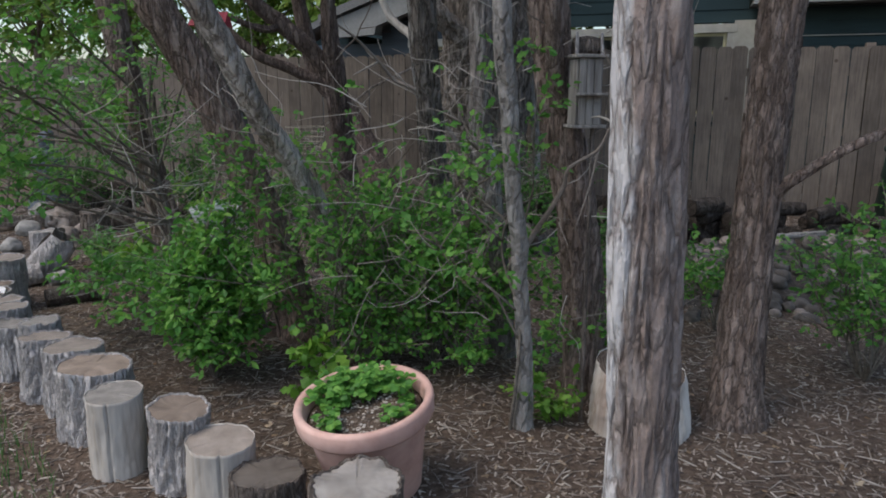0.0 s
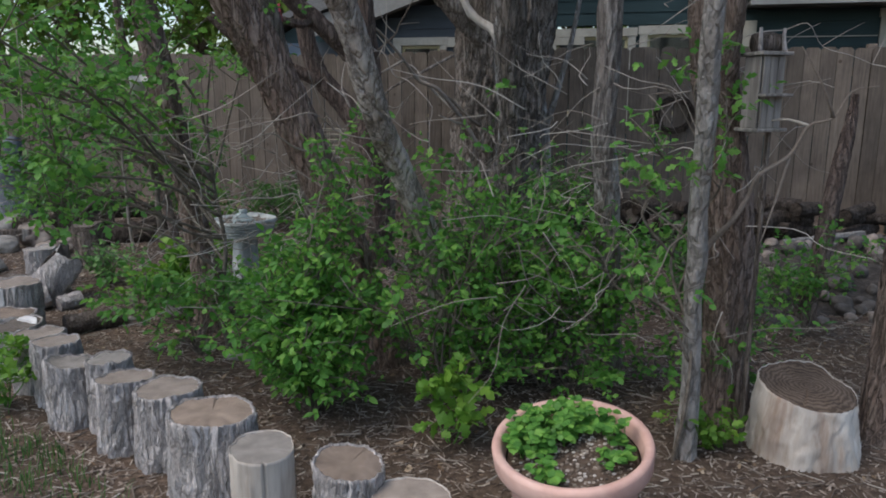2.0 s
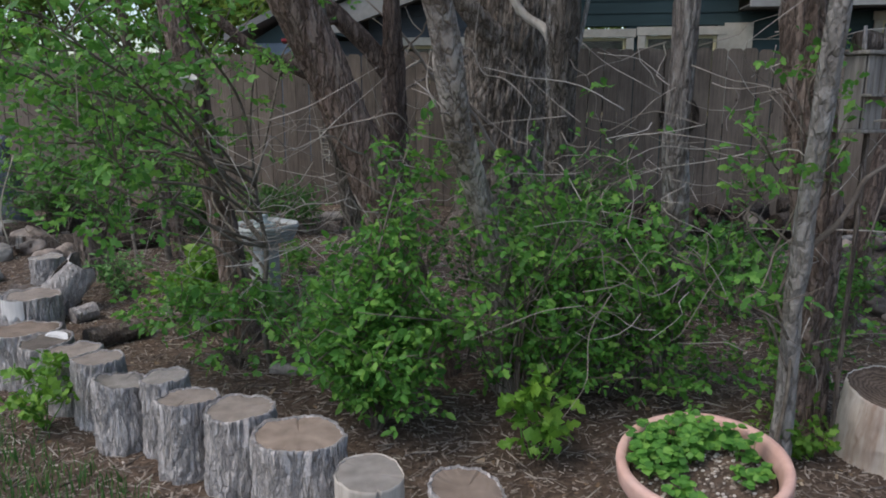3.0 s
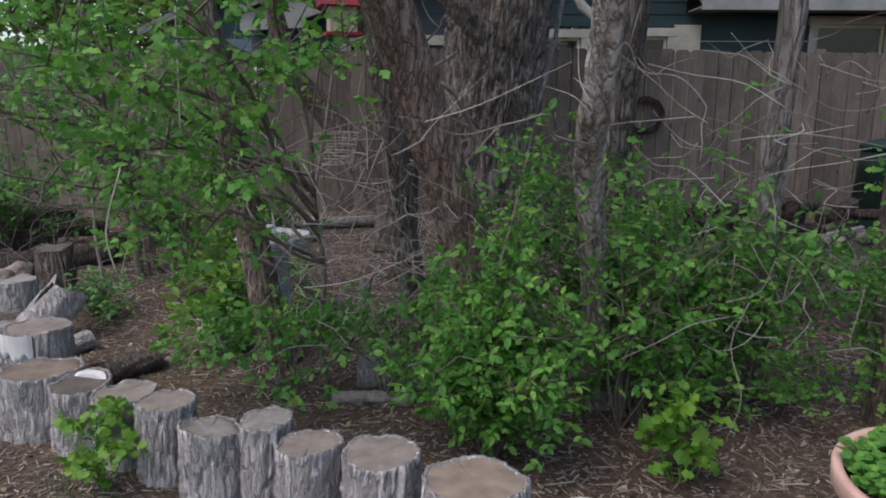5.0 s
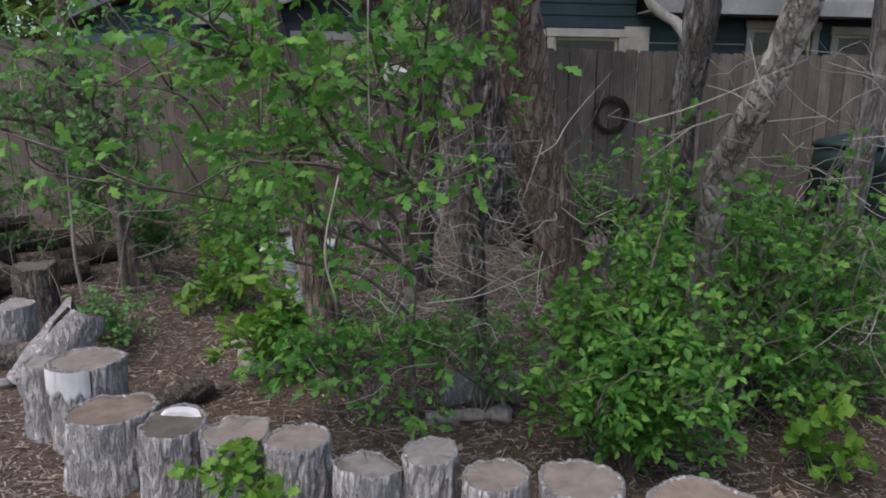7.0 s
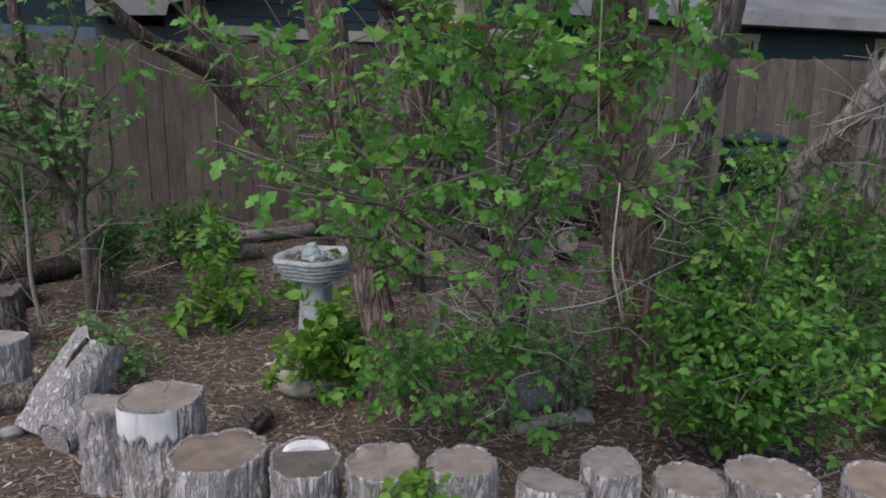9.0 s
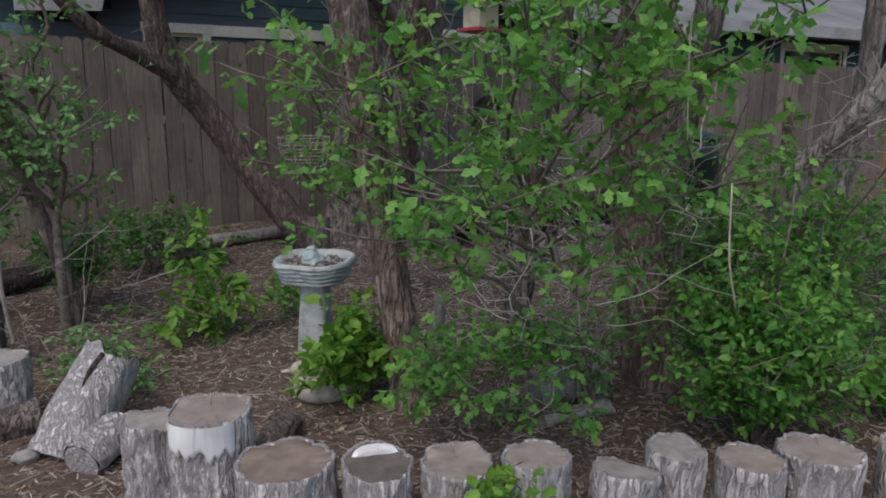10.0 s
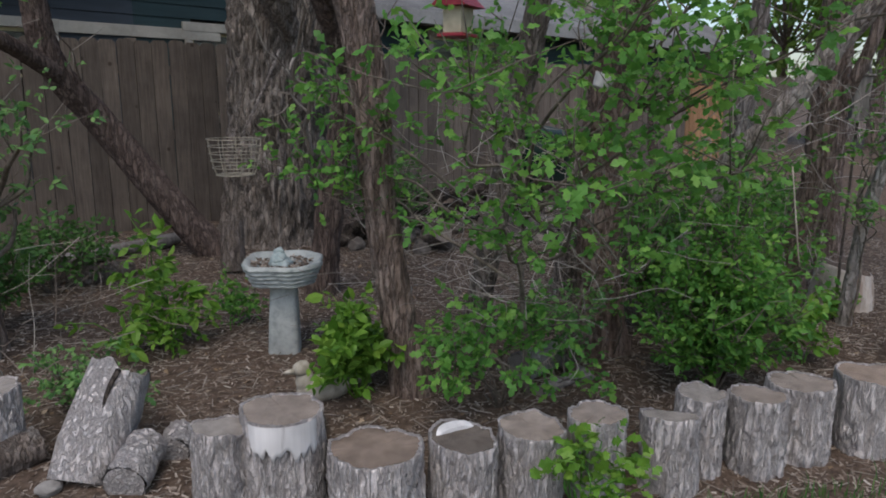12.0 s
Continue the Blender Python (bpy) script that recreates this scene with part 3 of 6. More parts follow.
gx, gy = axis(-7, 8, 0.09), axis(-3, 13, 0.09)
gv = [(x, y, ground_z(x, y)) for y in gy for x in gx]
nx = len(gx)
gf = [(j * nx + i, j * nx + i + 1, (j + 1) * nx + i + 1, (j + 1) * nx + i) for j in range(len(gy) - 1) for i in range(nx - 1)]
ground = tagged(link("ground", gv, gf, M_SOIL, smooth=True), "dark brown garden soil covered in wood-chip mulch", "ground", kind="structure")


def scatter(n, x0, x1, y0, y1, seed, keep=None):
    r = random.Random(seed)
    out = []
    while len(out) < n:
        x, y = r.uniform(x0, x1), r.uniform(y0, y1)
        if (FENCE_O - Vector((x, y, 0))).dot(FENCE_N) < 0.1 or (keep and r.random() > keep(x, y)):
            continue
        out.append((x, y, r.random(), r.random(), r.random(), r.random()))
    return out


def litter(name, label, places, length, width, material, category, tilt=0.35, thick=0.35):
    """Flat slivers lying on the ground, every one an eight-cornered chip."""
    n = len(places)
    A = np.array(places)
    z = np.array([ground_z(x, y) for x, y in A[:, :2]])
    l, w = length * (0.35 + A[:, 2]), width * (0.5 + A[:, 3])
    h = w * thick
    a, e = A[:, 4] * 2 * math.pi, (A[:, 5] - 0.5) * 2 * tilt
    d = np.stack([np.cos(a) * np.cos(e), np.sin(a) * np.cos(e), np.sin(e)], 1)
    s = np.stack([-np.sin(a), np.cos(a), (A[:, 3] - 0.5) * 0.8], 1)
    u = np.cross(d, s)
    c = np.stack([A[:, 0], A[:, 1], z + np.abs(np.sin(e)) * l * 0.35 + h * 0.5], 1)
    V = np.stack([c + sx * d * (l / 2)[:, None] * (1 if sy > 0 else 0.85) + sy * s * (w / 2)[:, None] * (1 if sx > 0 else 0.6) + sz * u * (h / 2)[:, None]
                  for sx in (-1, 1) for sy in (-1, 1) for sz in (-1, 1)], 1).reshape(-1, 3)
    box = np.array([(0, 1, 3, 2), (4, 6, 7, 5), (0, 4, 5, 1), (2, 3, 7, 6), (1, 5, 7, 3)])
    F = (box[None] + (np.arange(n) * 8)[:, None, None]).reshape(-1, 4)
    return tagged(link(name, V, F, material), label, category, kind="stuff")


def bed(x, y):
    return min(1.0, 2.6 / (1.2 + 0.35 * math.hypot(x + 2.0, y - 2.5)))


litter("wood_chips", "brown and grey wood chips strewn over the soil", scatter(105000, -6, 4, 0.6, 9.6, 3, bed), 0.032, 0.0068, M_CHIPS, "mulch")
litter("twig_litter", "thin dead twigs lying on the mulch", scatter(15000, -6, 4, 0.8, 9.6, 4, bed), 0.1, 0.0036, M_TWIG, "twigs", 0.2, 0.9)
litter("dry_leaf_litter", "small curled dry leaves on the mulch", scatter(3800, -6, 6, 0.8, 10.5, 5, bed), 0.03, 0.02, M_DRY, "leaf litter", 0.5, 0.08)


def grass(name, label, places, height):
    A = np.array(places)
    n = len(A)
    z = np.array([ground_z(x, y) for x, y in A[:, :2]])
    a = A[:, 4] * 2 * math.pi
    d = np.stack([np.cos(a), np.sin(a), 0 * a], 1)
    s = np.stack([-np.sin(a), np.cos(a), 0 * a], 1) * 0.0025
    h = (height * (0.4 + A[:, 2]))[:, None]
    b0 = np.stack([A[:, 0], A[:, 1], z - 0.004], 1)
    up = np.array([0, 0, 1.0])
    lean = (0.2 + 0.6 * A[:, 5])[:, None]
    m = b0 + up * h * 0.6 + d * h * 0.25 * lean
    t = b0 + up * h + d * h * 0.8 * lean
    V = np.stack([b0 - s, b0 + s, m - s * 0.8, m + s * 0.8, t], 1).reshape(-1, 3)
    o = (np.arange(n) * 5)[:, None]
    F = np.vstack([np.array([0, 1, 3]) + o, np.array([0, 3, 2]) + o, np.array([2, 3, 4]) + o])
    return tagged(link(name, V, F, M_GRASS), label, "grass", kind="stuff")


def lawn(x, y):
    """Grass grows in tufts on the walker's side of the logs."""
    side = (-0.72 * (x + 1.6) - 0.69 * (y - 2.9))
    return 0.0 if side < 0.16 else max(0.0, min(1.0, 0.05 + 2.6 * noise.noise(Vector((x * 1.7, y * 1.7, 9)))))


grass("grass_tufts", "short green grass tufts among the wood chips", scatter(13000, -6, 0.5, -0.5, 6.5, 6, lawn), 0.075)

# ---- the fence ----
fence = tagged(thing("fence", "tall weathered grey-brown wooden privacy fence of upright boards", "fence"), kind="structure")


def on_fence(u, off=0.0, z=0.0):
    p = FENCE_O + FENCE_U * u + FENCE_N * off
    return Matrix.Translation((p.x, p.y, z)) @ pose(0, 0, 0, 0, 0, math.degrees(math.atan2(FENCE_U.y, FENCE_U.x)))


def board_mesh(name, w, h, seed):
    """A dog-eared board with slightly uneven edges."""
    r = random.Random(seed)
    c = 0.03
    prof = [(-w / 2, 0), (w / 2, 0), (w / 2 + r.uniform(-0.003, 0), h * 0.5), (w / 2, h - c), (w / 2 - c, h), (-w / 2 + c, h), (-w / 2, h - c), (-w / 2 + r.uniform(0, 0.003), h * 0.5)]
    bm = bmesh.new()
    f = bm.faces.new([bm.verts.new((x, 0, z)) for x, z in prof])
    ex = bmesh.ops.extrude_face_region(bm, geom=[f])
    bmesh.ops.translate(bm, vec=(0, 0.019, 0), verts=[v for v in ex["geom"] if isinstance(v, bmesh.types.BMVert)])
    bmesh.ops.recalc_face_normals(bm, faces=bm.faces)
    me = bpy.data.meshes.new(name)
    bm.to_mesh(me)
    bm.free()
    return me


for z in (0.45, 1.1, 1.75):
    part("rail", box_bm(24.4, 0.04, 0.09), M_RAIL, fence, at=on_fence(4.7, 0.045, z))
for k in range(11):
    part("post", box_bm(0.09, 0.09, 2.1), M_RAIL, fence, at=on_fence(-7.2 + 2.4 * k, 0.115, 1.0))

# ---- the house behind the fence ----
WALL_OFF = 1.5
house = thing("house", "dark teal clapboard house with beige window trim behind the fence", "house")


def openings_cut(lo, hi, z0, z1, holes):
    spans = [(lo, hi)]
    for a, b2, c, d in holes:
        if z1 > c and z0 < d:
            spans = [s for p, q in spans for s in ((p, min(q, a)), (max(p, b2), q)) if s[1] - s[0] > 0.02]
    return spans


HOUSE_WINDOWS = [(-0.9, -0.34, 1.2, 2.2), (1.3, 2.25, 1.25, 2.28), (2.5, 3.42, 1.25, 2.3), (5.42, 6.35, 1.2, 2.46), (6.75, 7.4, 1.2, 2.4), (10.2, 12.0, 1.2, 2.42)]
RAKE = 0.34
z = 0.35
while z < 3.0:
    left = -2.2 if z < 2.25 else -1.45 + max(0.0, z + 0.02 - 2.4) / RAKE
    cuts = openings_cut(left, 17.0 if z < 2.5 else 3.66, z, z + 0.16, HOUSE_WINDOWS)
    for p, q in [r for a, b2 in cuts for r in ((a, min(b2, 0.6)), (max(a, 0.6), b2)) if r[1] - r[0] > 0.02]:
        bm = bmesh.new()
        vs = [bm.verts.new(c) for c in ((p, 0.0, z), (q, 0.0, z), (q, 0.014, z + 0.16), (p, 0.014, z + 0.16), (p, 0.12, z), (q, 0.12, z), (q, 0.12, z + 0.16), (p, 0.12, z + 0.16))]
        for f in ((0, 1, 2, 3), (5, 4, 7, 6), (0, 4, 5, 1), (3, 2, 6, 7), (0, 3, 7, 4), (1, 5, 6, 2)):
            bm.faces.new([vs[i] for i in f])
        part("siding_board", bm, M_SIDING if p >= 0.59 else M_GABLE_SIDING, house, at=on_fence(0, WALL_OFF))
    z += 0.16
part("foundation", box_bm(19.2, 0.2, 0.5, (7.4, 0.12, 0.12)), M_GREY_ROCK, house, at=on_fence(0, WALL_OFF))
part("back_wall", box_bm(19.2, 0.15, 2.3, (7.4, 6.0, 1.25)), M_SIDING, house, at=on_fence(0, WALL_OFF))
for u, top in ((-2.13, 2.45), (16.93, 2.92)):
    part("side_wall", box_bm(0.14, 5.8, top - 0.35, (u, 3.03, (top + 0.35) / 2)), M_SIDING, house, at=on_fence(0, WALL_OFF))
part("floor", box_bm(18.8, 5.8, 0.1, (7.4, 3.05, 0.4)), M_RAIL, house, at=on_fence(0, WALL_OFF))
part("added_partition", box_bm(18.8, 0.1, 2.0, (7.4, 2.6, 1.46)), M_ROOM, house, at=on_fence(0, WALL_OFF))
# upper piece added to keep sky light out from behind the panes
part("added_partition", box_bm(13.0, 0.1, 1.2, (10.3, 2.6, 3.065)), M_ROOM, house, at=on_fence(0, WALL_OFF))
# roof: a gable end at one side, then a low slope towards the fence
def prism(outline, y0, y1):
    """An upright outline of (x, z) drawn out from y0 to y1."""
    bm = bmesh.new()
    f = bm.faces.new([bm.verts.new((x, y0, zz)) for x, zz in outline])
    ex = bmesh.ops.extrude_face_region(bm, geom=[f])
    bmesh.ops.translate(bm, vec=(0, y1 - y0, 0), verts=[v for v in ex["geom"] if isinstance(v, bmesh.types.BMVert)])
    bmesh.ops.recalc_face_normals(bm, faces=bm.faces)
    return bm


HOUSE_AT = on_fence(0, WALL_OFF)
TOP = 2.52 + RAKE * 4.4
part("bargeboard", prism([(-2.25, 2.33), (-1.43, 2.37), (-1.4, 2.49), (2.15, 2.49 + RAKE * 3.55), (2.15, TOP), (-2.25, 2.53)], -0.34, -0.28), M_SOFFIT, house, "pale wide bargeboard with a boxed eave return", at=HOUSE_AT)
part("rake_soffit", prism([(-2.22, 2.35), (-1.45, 2.39), (-1.42, 2.51), (2.13, 2.51 + RAKE * 3.55), (2.13, TOP - 0.02), (-2.22, 2.52)], -0.277, -0.03), M_SOFFIT, house, at=HOUSE_AT)
part("roof", prism([(-2.3, 2.55), (2.15, TOP + 0.03), (4.0, TOP - 0.6), (4.0, TOP - 0.48), (2.15, TOP + 0.15), (-2.3, 2.67)], -0.4, 6.6), M_SHINGLE, house, "grey asphalt shingle roof", at=HOUSE_AT)
p, q, ze, front = 3.66, 17.4, 2.67, -0.55
bm = bmesh.new()
for y0, y1 in ((front, 3.1), (6.6, 3.1)):
    vs = [bm.verts.new(k) for k in ((p, y0, ze), (q, y0, ze), (q, y1, 4.2), (p, y1, 4.2), (p, y0, ze + 0.12), (q, y0, ze + 0.12), (q, y1, 4.32), (p, y1, 4.32))]
    for k in ((0, 1, 2, 3), (4, 5, 6, 7), (0, 1, 5, 4), (1, 2, 6, 5), (2, 3, 7, 6), (3, 0, 4, 7)):
        bm.faces.new([vs[i] for i in k])
bmesh.ops.recalc_face_normals(bm, faces=bm.faces)
part("roof", bm, M_SHINGLE, house, "grey asphalt shingle roof", at=HOUSE_AT)
part("fascia", box_bm(q - p, 0.03, 0.2, ((p + q) / 2, front - 0.02, ze + 0.01)), M_SOFFIT, house, "pale grey eave board", at=HOUSE_AT)
part("soffit", box_bm(q - p - 0.02, -front - 0.02, 0.02, ((p + q) / 2, front / 2, ze - 0.05)), M_SOFFIT, house, at=HOUSE_AT)
for a, b2, c, d in HOUSE_WINDOWS:
    w = part("window", box_bm(b2 - a + 0.04, 0.02, 0.035, ((a + b2) / 2, -0.03, c - 0.02)), M_TRIM, house, "beige window with pale yellow inner frame", at=on_fence(0, WALL_OFF))
    for uu in (a - 0.05, b2 + 0.05):
        part("casing", box_bm(0.1, 0.03, d - c + 0.2, (uu, -0.016, (c + d) / 2)), M_TRIM, w)
    part("head_casing", box_bm(b2 - a + 0.24, 0.036, 0.11, ((a + b2) / 2, -0.02, d + 0.055)), M_TRIM, w)
    for uu in (a + 0.02, b2 - 0.02):
        part("sash_stile", box_bm(0.04, 0.05, d - c, (uu, 0.04, (c + d) / 2)), M_TRIM_YELLOW, w)
    for zz in (d - 0.02, c + 0.02, (c + d) / 2):
        part("sash_rail", box_bm(b2 - a - 0.08, 0.045, 0.04, ((a + b2) / 2, 0.04, zz)), M_TRIM_YELLOW, w)
    g = part("pane", box_bm(b2 - a - 0.08, 0.006, d - c - 0.08, ((a + b2) / 2, 0.045, (c + d) / 2), 0), M_GLASS, w)
    g.visible_shadow = False
part("trim_board", box_bm(0.36, 0.03, 1.3, (3.68, -0.018, 1.8)), M_TRIM, house, "beige trim panel", at=on_fence(0, WALL_OFF))
part("trim_board", box_bm(1.95, 0.03, 0.13, (0.7, -0.018, 2.24)), M_TRIM, house, "beige trim band", at=on_fence(0, WALL_OFF))
part("wall_cable", box_bm(1.5, 0.01, 0.012, (4.55, -0.02, 2.24), 0), M_TRIM, house, "thin pale cable", at=on_fence(0, WALL_OFF))

# ---- far outbuilding with a gabled roof ----
shed = thing("outbuilding", "low blue-grey outbuilding with a pale grey gabled roof", "house")
AT2 = on_fence(0, 6.0)
part("wall", box_bm(3.4, 4.0, 2.6, (-3.4, 2.0, 1.3)), M_BLUE_SIDING, shed, at=AT2)
bm = bmesh.new()
for x0, z0, x1, z1 in ((-5.4, 2.62, -3.3, 3.55), (-1.2, 2.62, -3.3, 3.55)):
    vs = [bm.verts.new(c) for c in ((x0, -0.4, z0), (x1, -0.4, z1), (x1, 4.4, z1), (x0, 4.4, z0), (x0, -0.4, z0 + 0.14), (x1, -0.4, z1 + 0.14), (x1, 4.4, z1 + 0.14), (x0, 4.4, z0 + 0.14))]
    for q in ((0, 1, 2, 3), (4, 5, 6, 7), (0, 1, 5, 4), (1, 2, 6, 5), (2, 3, 7, 6), (3, 0, 4, 7)):
        bm.faces.new([vs[i] for i in q])
bmesh.ops.recalc_face_normals(bm, faces=bm.faces)
part("roof", bm, M_SHINGLE, shed, at=AT2)
for y in (0.02, 3.98):
    bm = bmesh.new()
    f = bm.faces.new([bm.verts.new(c) for c in ((-5.05, y, 2.6), (-1.75, y, 2.6), (-3.35, y, 3.52))])
    part("gable", bm, M_SIDING, shed, at=AT2)

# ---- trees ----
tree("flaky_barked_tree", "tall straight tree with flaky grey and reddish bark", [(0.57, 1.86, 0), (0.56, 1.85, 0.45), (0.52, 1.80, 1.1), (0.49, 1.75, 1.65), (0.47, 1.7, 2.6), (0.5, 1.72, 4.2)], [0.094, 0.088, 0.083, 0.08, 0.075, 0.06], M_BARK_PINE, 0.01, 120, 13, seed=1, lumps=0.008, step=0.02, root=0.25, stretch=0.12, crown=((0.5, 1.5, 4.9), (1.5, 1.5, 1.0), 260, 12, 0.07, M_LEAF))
# crown is out of view, made fuller to shade the ground at the right
tree("brown_barked_tree", "slightly leaning tree with furrowed brown bark", [(1.36, 3.12, 0), (1.39, 3.18, 0.36), (1.42, 3.22, 0.9), (1.47, 3.25, 1.8), (1.55, 3.3, 2.6), (1.65, 3.4, 4.0)], [0.115, 0.093, 0.084, 0.082, 0.08, 0.06], M_BARK_BROWN, 0.012, 64, 15, seed=5, lumps=0.008, root=0.3,
     limbs=[(((1.43, 3.18, 1.02), (1.6, 3.12, 1.17), (1.85, 3.08, 1.32), (2.2, 3.05, 1.46), (2.6, 3.0, 1.6)), (0.024, 0.018, 0.016, 0.014, 0.009))], crown=((2.0, 3.5, 4.8), (1.6, 1.6, 1.0), 640, 12, 0.07, M_LEAF))
tree("grey_sapling", "slender smooth grey sapling with a crooked trunk", [(0.365, 3.04, 0), (0.368, 3.03, 0.3), (0.33, 3.0, 0.7), (0.325, 2.97, 0.87), (0.29, 2.92, 1.1), (0.25, 2.83, 1.5), (0.22, 2.77, 1.75), (0.2, 2.7, 2.4), (0.25, 2.7, 3.3)], [0.046, 0.037, 0.033, 0.038, 0.031, 0.033, 0.03, 0.026, 0.016], M_BARK_SMOOTH, 0.0025, 36, 20, seed=8, lumps=0.011,
     twigs=[(((0.34, 3.0, 0.82), (0.5, 2.95, 1.12), (0.68, 2.9, 1.38), (0.9, 2.85, 1.52)), 0.016), (((0.27, 2.88, 1.3), (0.1, 2.8, 1.5), (-0.1, 2.8, 1.52)), 0.006), (((0.3, 2.95, 1.0), (0.12, 2.9, 0.8), (0.05, 2.85, 0.55)), 0.005)],
     crown=((0.3, 2.8, 3.5), (0.9, 0.9, 0.7), 120, 12, 0.06, M_LEAF))
# this unseen crown, too, has extra leaves to darken the ground below
tree("birdhouse_tree", "brown tree with rough bark that carries a birdhouse", [(0.72, 3.42, 0), (0.69, 3.38, 0.5), (0.62, 3.3, 0.95), (0.53, 3.3, 1.4), (0.47, 3.3, 1.8), (0.38, 3.3, 2.6), (0.35, 3.4, 3.8)], [0.1, 0.09, 0.085, 0.083, 0.075, 0.07, 0.05], M_BARK_BROWN, 0.012, 56, 16, seed=12, lumps=0.01, root=0.25, limbs=[(((0.57, 3.25, 1.35), (0.48, 3.15, 1.6), (0.45, 3.05, 1.95), (0.42, 3.0, 2.6)), (0.04, 0.035, 0.03, 0.02))],
     twigs=[(((0.5, 3.2, 1.75), (0.3, 3.0, 1.85), (0.1, 2.9, 1.8)), 0.006), (((0.52, 3.2, 1.7), (0.7, 3.0, 1.75), (0.9, 2.9, 1.6)), 0.005)], crown=((0.4, 3.5, 4.6), (1.3, 1.3, 0.9), 420, 12, 0.07, M_LEAF))
tree("patchy_leaning_tree", "leaning tree with grey bark and bare tan patches", [(-0.5, 4.02, 0), (-0.58, 3.95, 0.5), (-0.66, 3.86, 0.85), (-0.78, 3.72, 1.15), (-0.88, 3.52, 1.38), (-0.97, 3.3, 1.68), (-1.12, 3.0, 2.2), (-1.2, 2.8, 3.2)], [0.065, 0.057, 0.053, 0.05, 0.047, 0.047, 0.043, 0.03], M_BARK_SPLOTCH, 0.007, 48, 16, seed=17, lumps=0.012, root=0.2,
     twigs=[(((-0.88, 3.5, 1.4), (-0.98, 3.35, 1.42), (-1.02, 3.25, 1.5)), 0.007), (((-0.95, 3.36, 1.67), (-0.86, 3.33, 1.655), (-0.69, 3.12, 1.45), (-0.7, 3.12, 1.27)), 0.006), (((-0.86, 3.5, 1.3), (-1.15, 3.35, 1.42), (-1.45, 3.3, 1.36), (-1.7, 3.3, 1.42)), 0.007)],
     crown=((-1.2, 2.9, 4.2), (1.3, 1.2, 0.9), 200, 12, 0.065, M_LEAF))
tree("reddish_leaning_tree", "strongly leaning tree with reddish-brown furrowed bark", [(-0.87, 4.32, 0), (-0.98, 4.35, 0.4), (-1.1, 4.34, 0.8), (-1.24, 4.3, 1.2), (-1.4, 4.22, 1.6), (-1.59, 4.08, 2.0), (-1.8, 3.95, 2.5), (-2.1, 3.8, 3.4)], [0.13, 0.112, 0.105, 0.1, 0.097, 0.092, 0.08, 0.055], M_BARK_RED, 0.011, 64, 14, seed=23, lumps=0.008, root=0.2,
     twigs=[(((-1.22, 4.2, 1.2), (-1.45, 3.9, 1.3), (-1.8, 3.7, 1.32), (-2.1, 3.65, 1.25)), 0.006), (((-1.12, 4.25, 0.9), (-1.4, 3.95, 1.0), (-1.7, 3.8, 0.95)), 0.005)],
     crown=((-2.2, 4.0, 4.4), (1.6, 1.5, 1.0), 260, 12, 0.065, M_LEAF))
tree("bath_side_tree", "brown-barked tree leaning slightly beside the birdbath", [(-1.97, 5.02, 0), (-2.0, 5.08, 0.3), (-2.05, 5.12, 0.65), (-2.12, 5.14, 1.1), (-2.2, 5.14, 1.6), (-2.35, 5.2, 2.4), (-2.4, 5.3, 3.4)], [0.095, 0.078, 0.072, 0.072, 0.074, 0.07, 0.05], M_BARK_BROWN, 0.012, 56, 16, seed=29, lumps=0.008, root=0.2,
     crown=((-2.6, 5.3, 4.2), (1.6, 1.5, 1.0), 260, 12, 0.065, M_LEAF))
tree("great_furrowed_tree", "thick old tree with deeply furrowed dark bark near the fence", [(0.42, 8.05, 0.1), (0.42, 8.02, 0.5), (0.44, 7.98, 1.1), (0.48, 7.96, 1.7), (0.52, 7.92, 2.4), (0.5, 7.9, 3.6)], [0.46, 0.43, 0.41, 0.42, 0.44, 0.36], M_BARK_DARK, 0.05, 170, 10, seed=31, lumps=0.04, root=0.25, step=0.04,
     limbs=[(((0.4, 7.7, 1.95), (0.05, 7.55, 2.2), (-0.4, 7.45, 2.7), (-0.7, 7.4, 3.4)), (0.12, 0.1, 0.08, 0.06))],
     twigs=[(((0.3, 7.5, 0.95), (-0.1, 7.15, 1.35), (-0.6, 6.85, 1.8), (-1.1, 6.5, 2.25)), 0.034), (((0.2, 7.6, 1.2), (-0.2, 7.2, 1.5), (-0.7, 7.0, 1.85)), 0.02), (((-0.1, 7.15, 1.35), (-0.5, 7.1, 1.75), (-1.0, 7.0, 2.15)), 0.014)],
     crown=((0.4, 7.8, 5.2), (2.6, 2.2, 1.4), 420, 14, 0.07, M_LEAF))
tree("brown_fence_tree", "forked brown tree leaning out beside the fence", [(-0.34, 7.95, 0.08), (-0.62, 8.15, 0.45), (-0.93, 8.4, 1.02), (-1.14, 8.52, 1.36), (-1.42, 8.53, 1.69), (-1.55, 8.5, 2.1), (-1.7, 8.4, 3.0)], [0.15, 0.13, 0.115, 0.11, 0.1, 0.085, 0.06], M_BARK_REDDARK, 0.009, 48, 14, seed=37, lumps=0.01,
     limbs=[(((-1.38, 8.5, 1.63), (-1.75, 8.4, 1.8), (-2.1, 8.3, 1.95), (-2.5, 8.2, 2.3)), (0.07, 0.06, 0.055, 0.04))], twigs=[(((-1.3, 8.4, 1.6), (-1.5, 8.3, 1.9), (-1.8, 8.2, 2.1)), 0.012)],
     crown=((-2.0, 8.5, 4.0), (1.8, 1.5, 1.0), 260, 12, 0.065, M_LEAF))
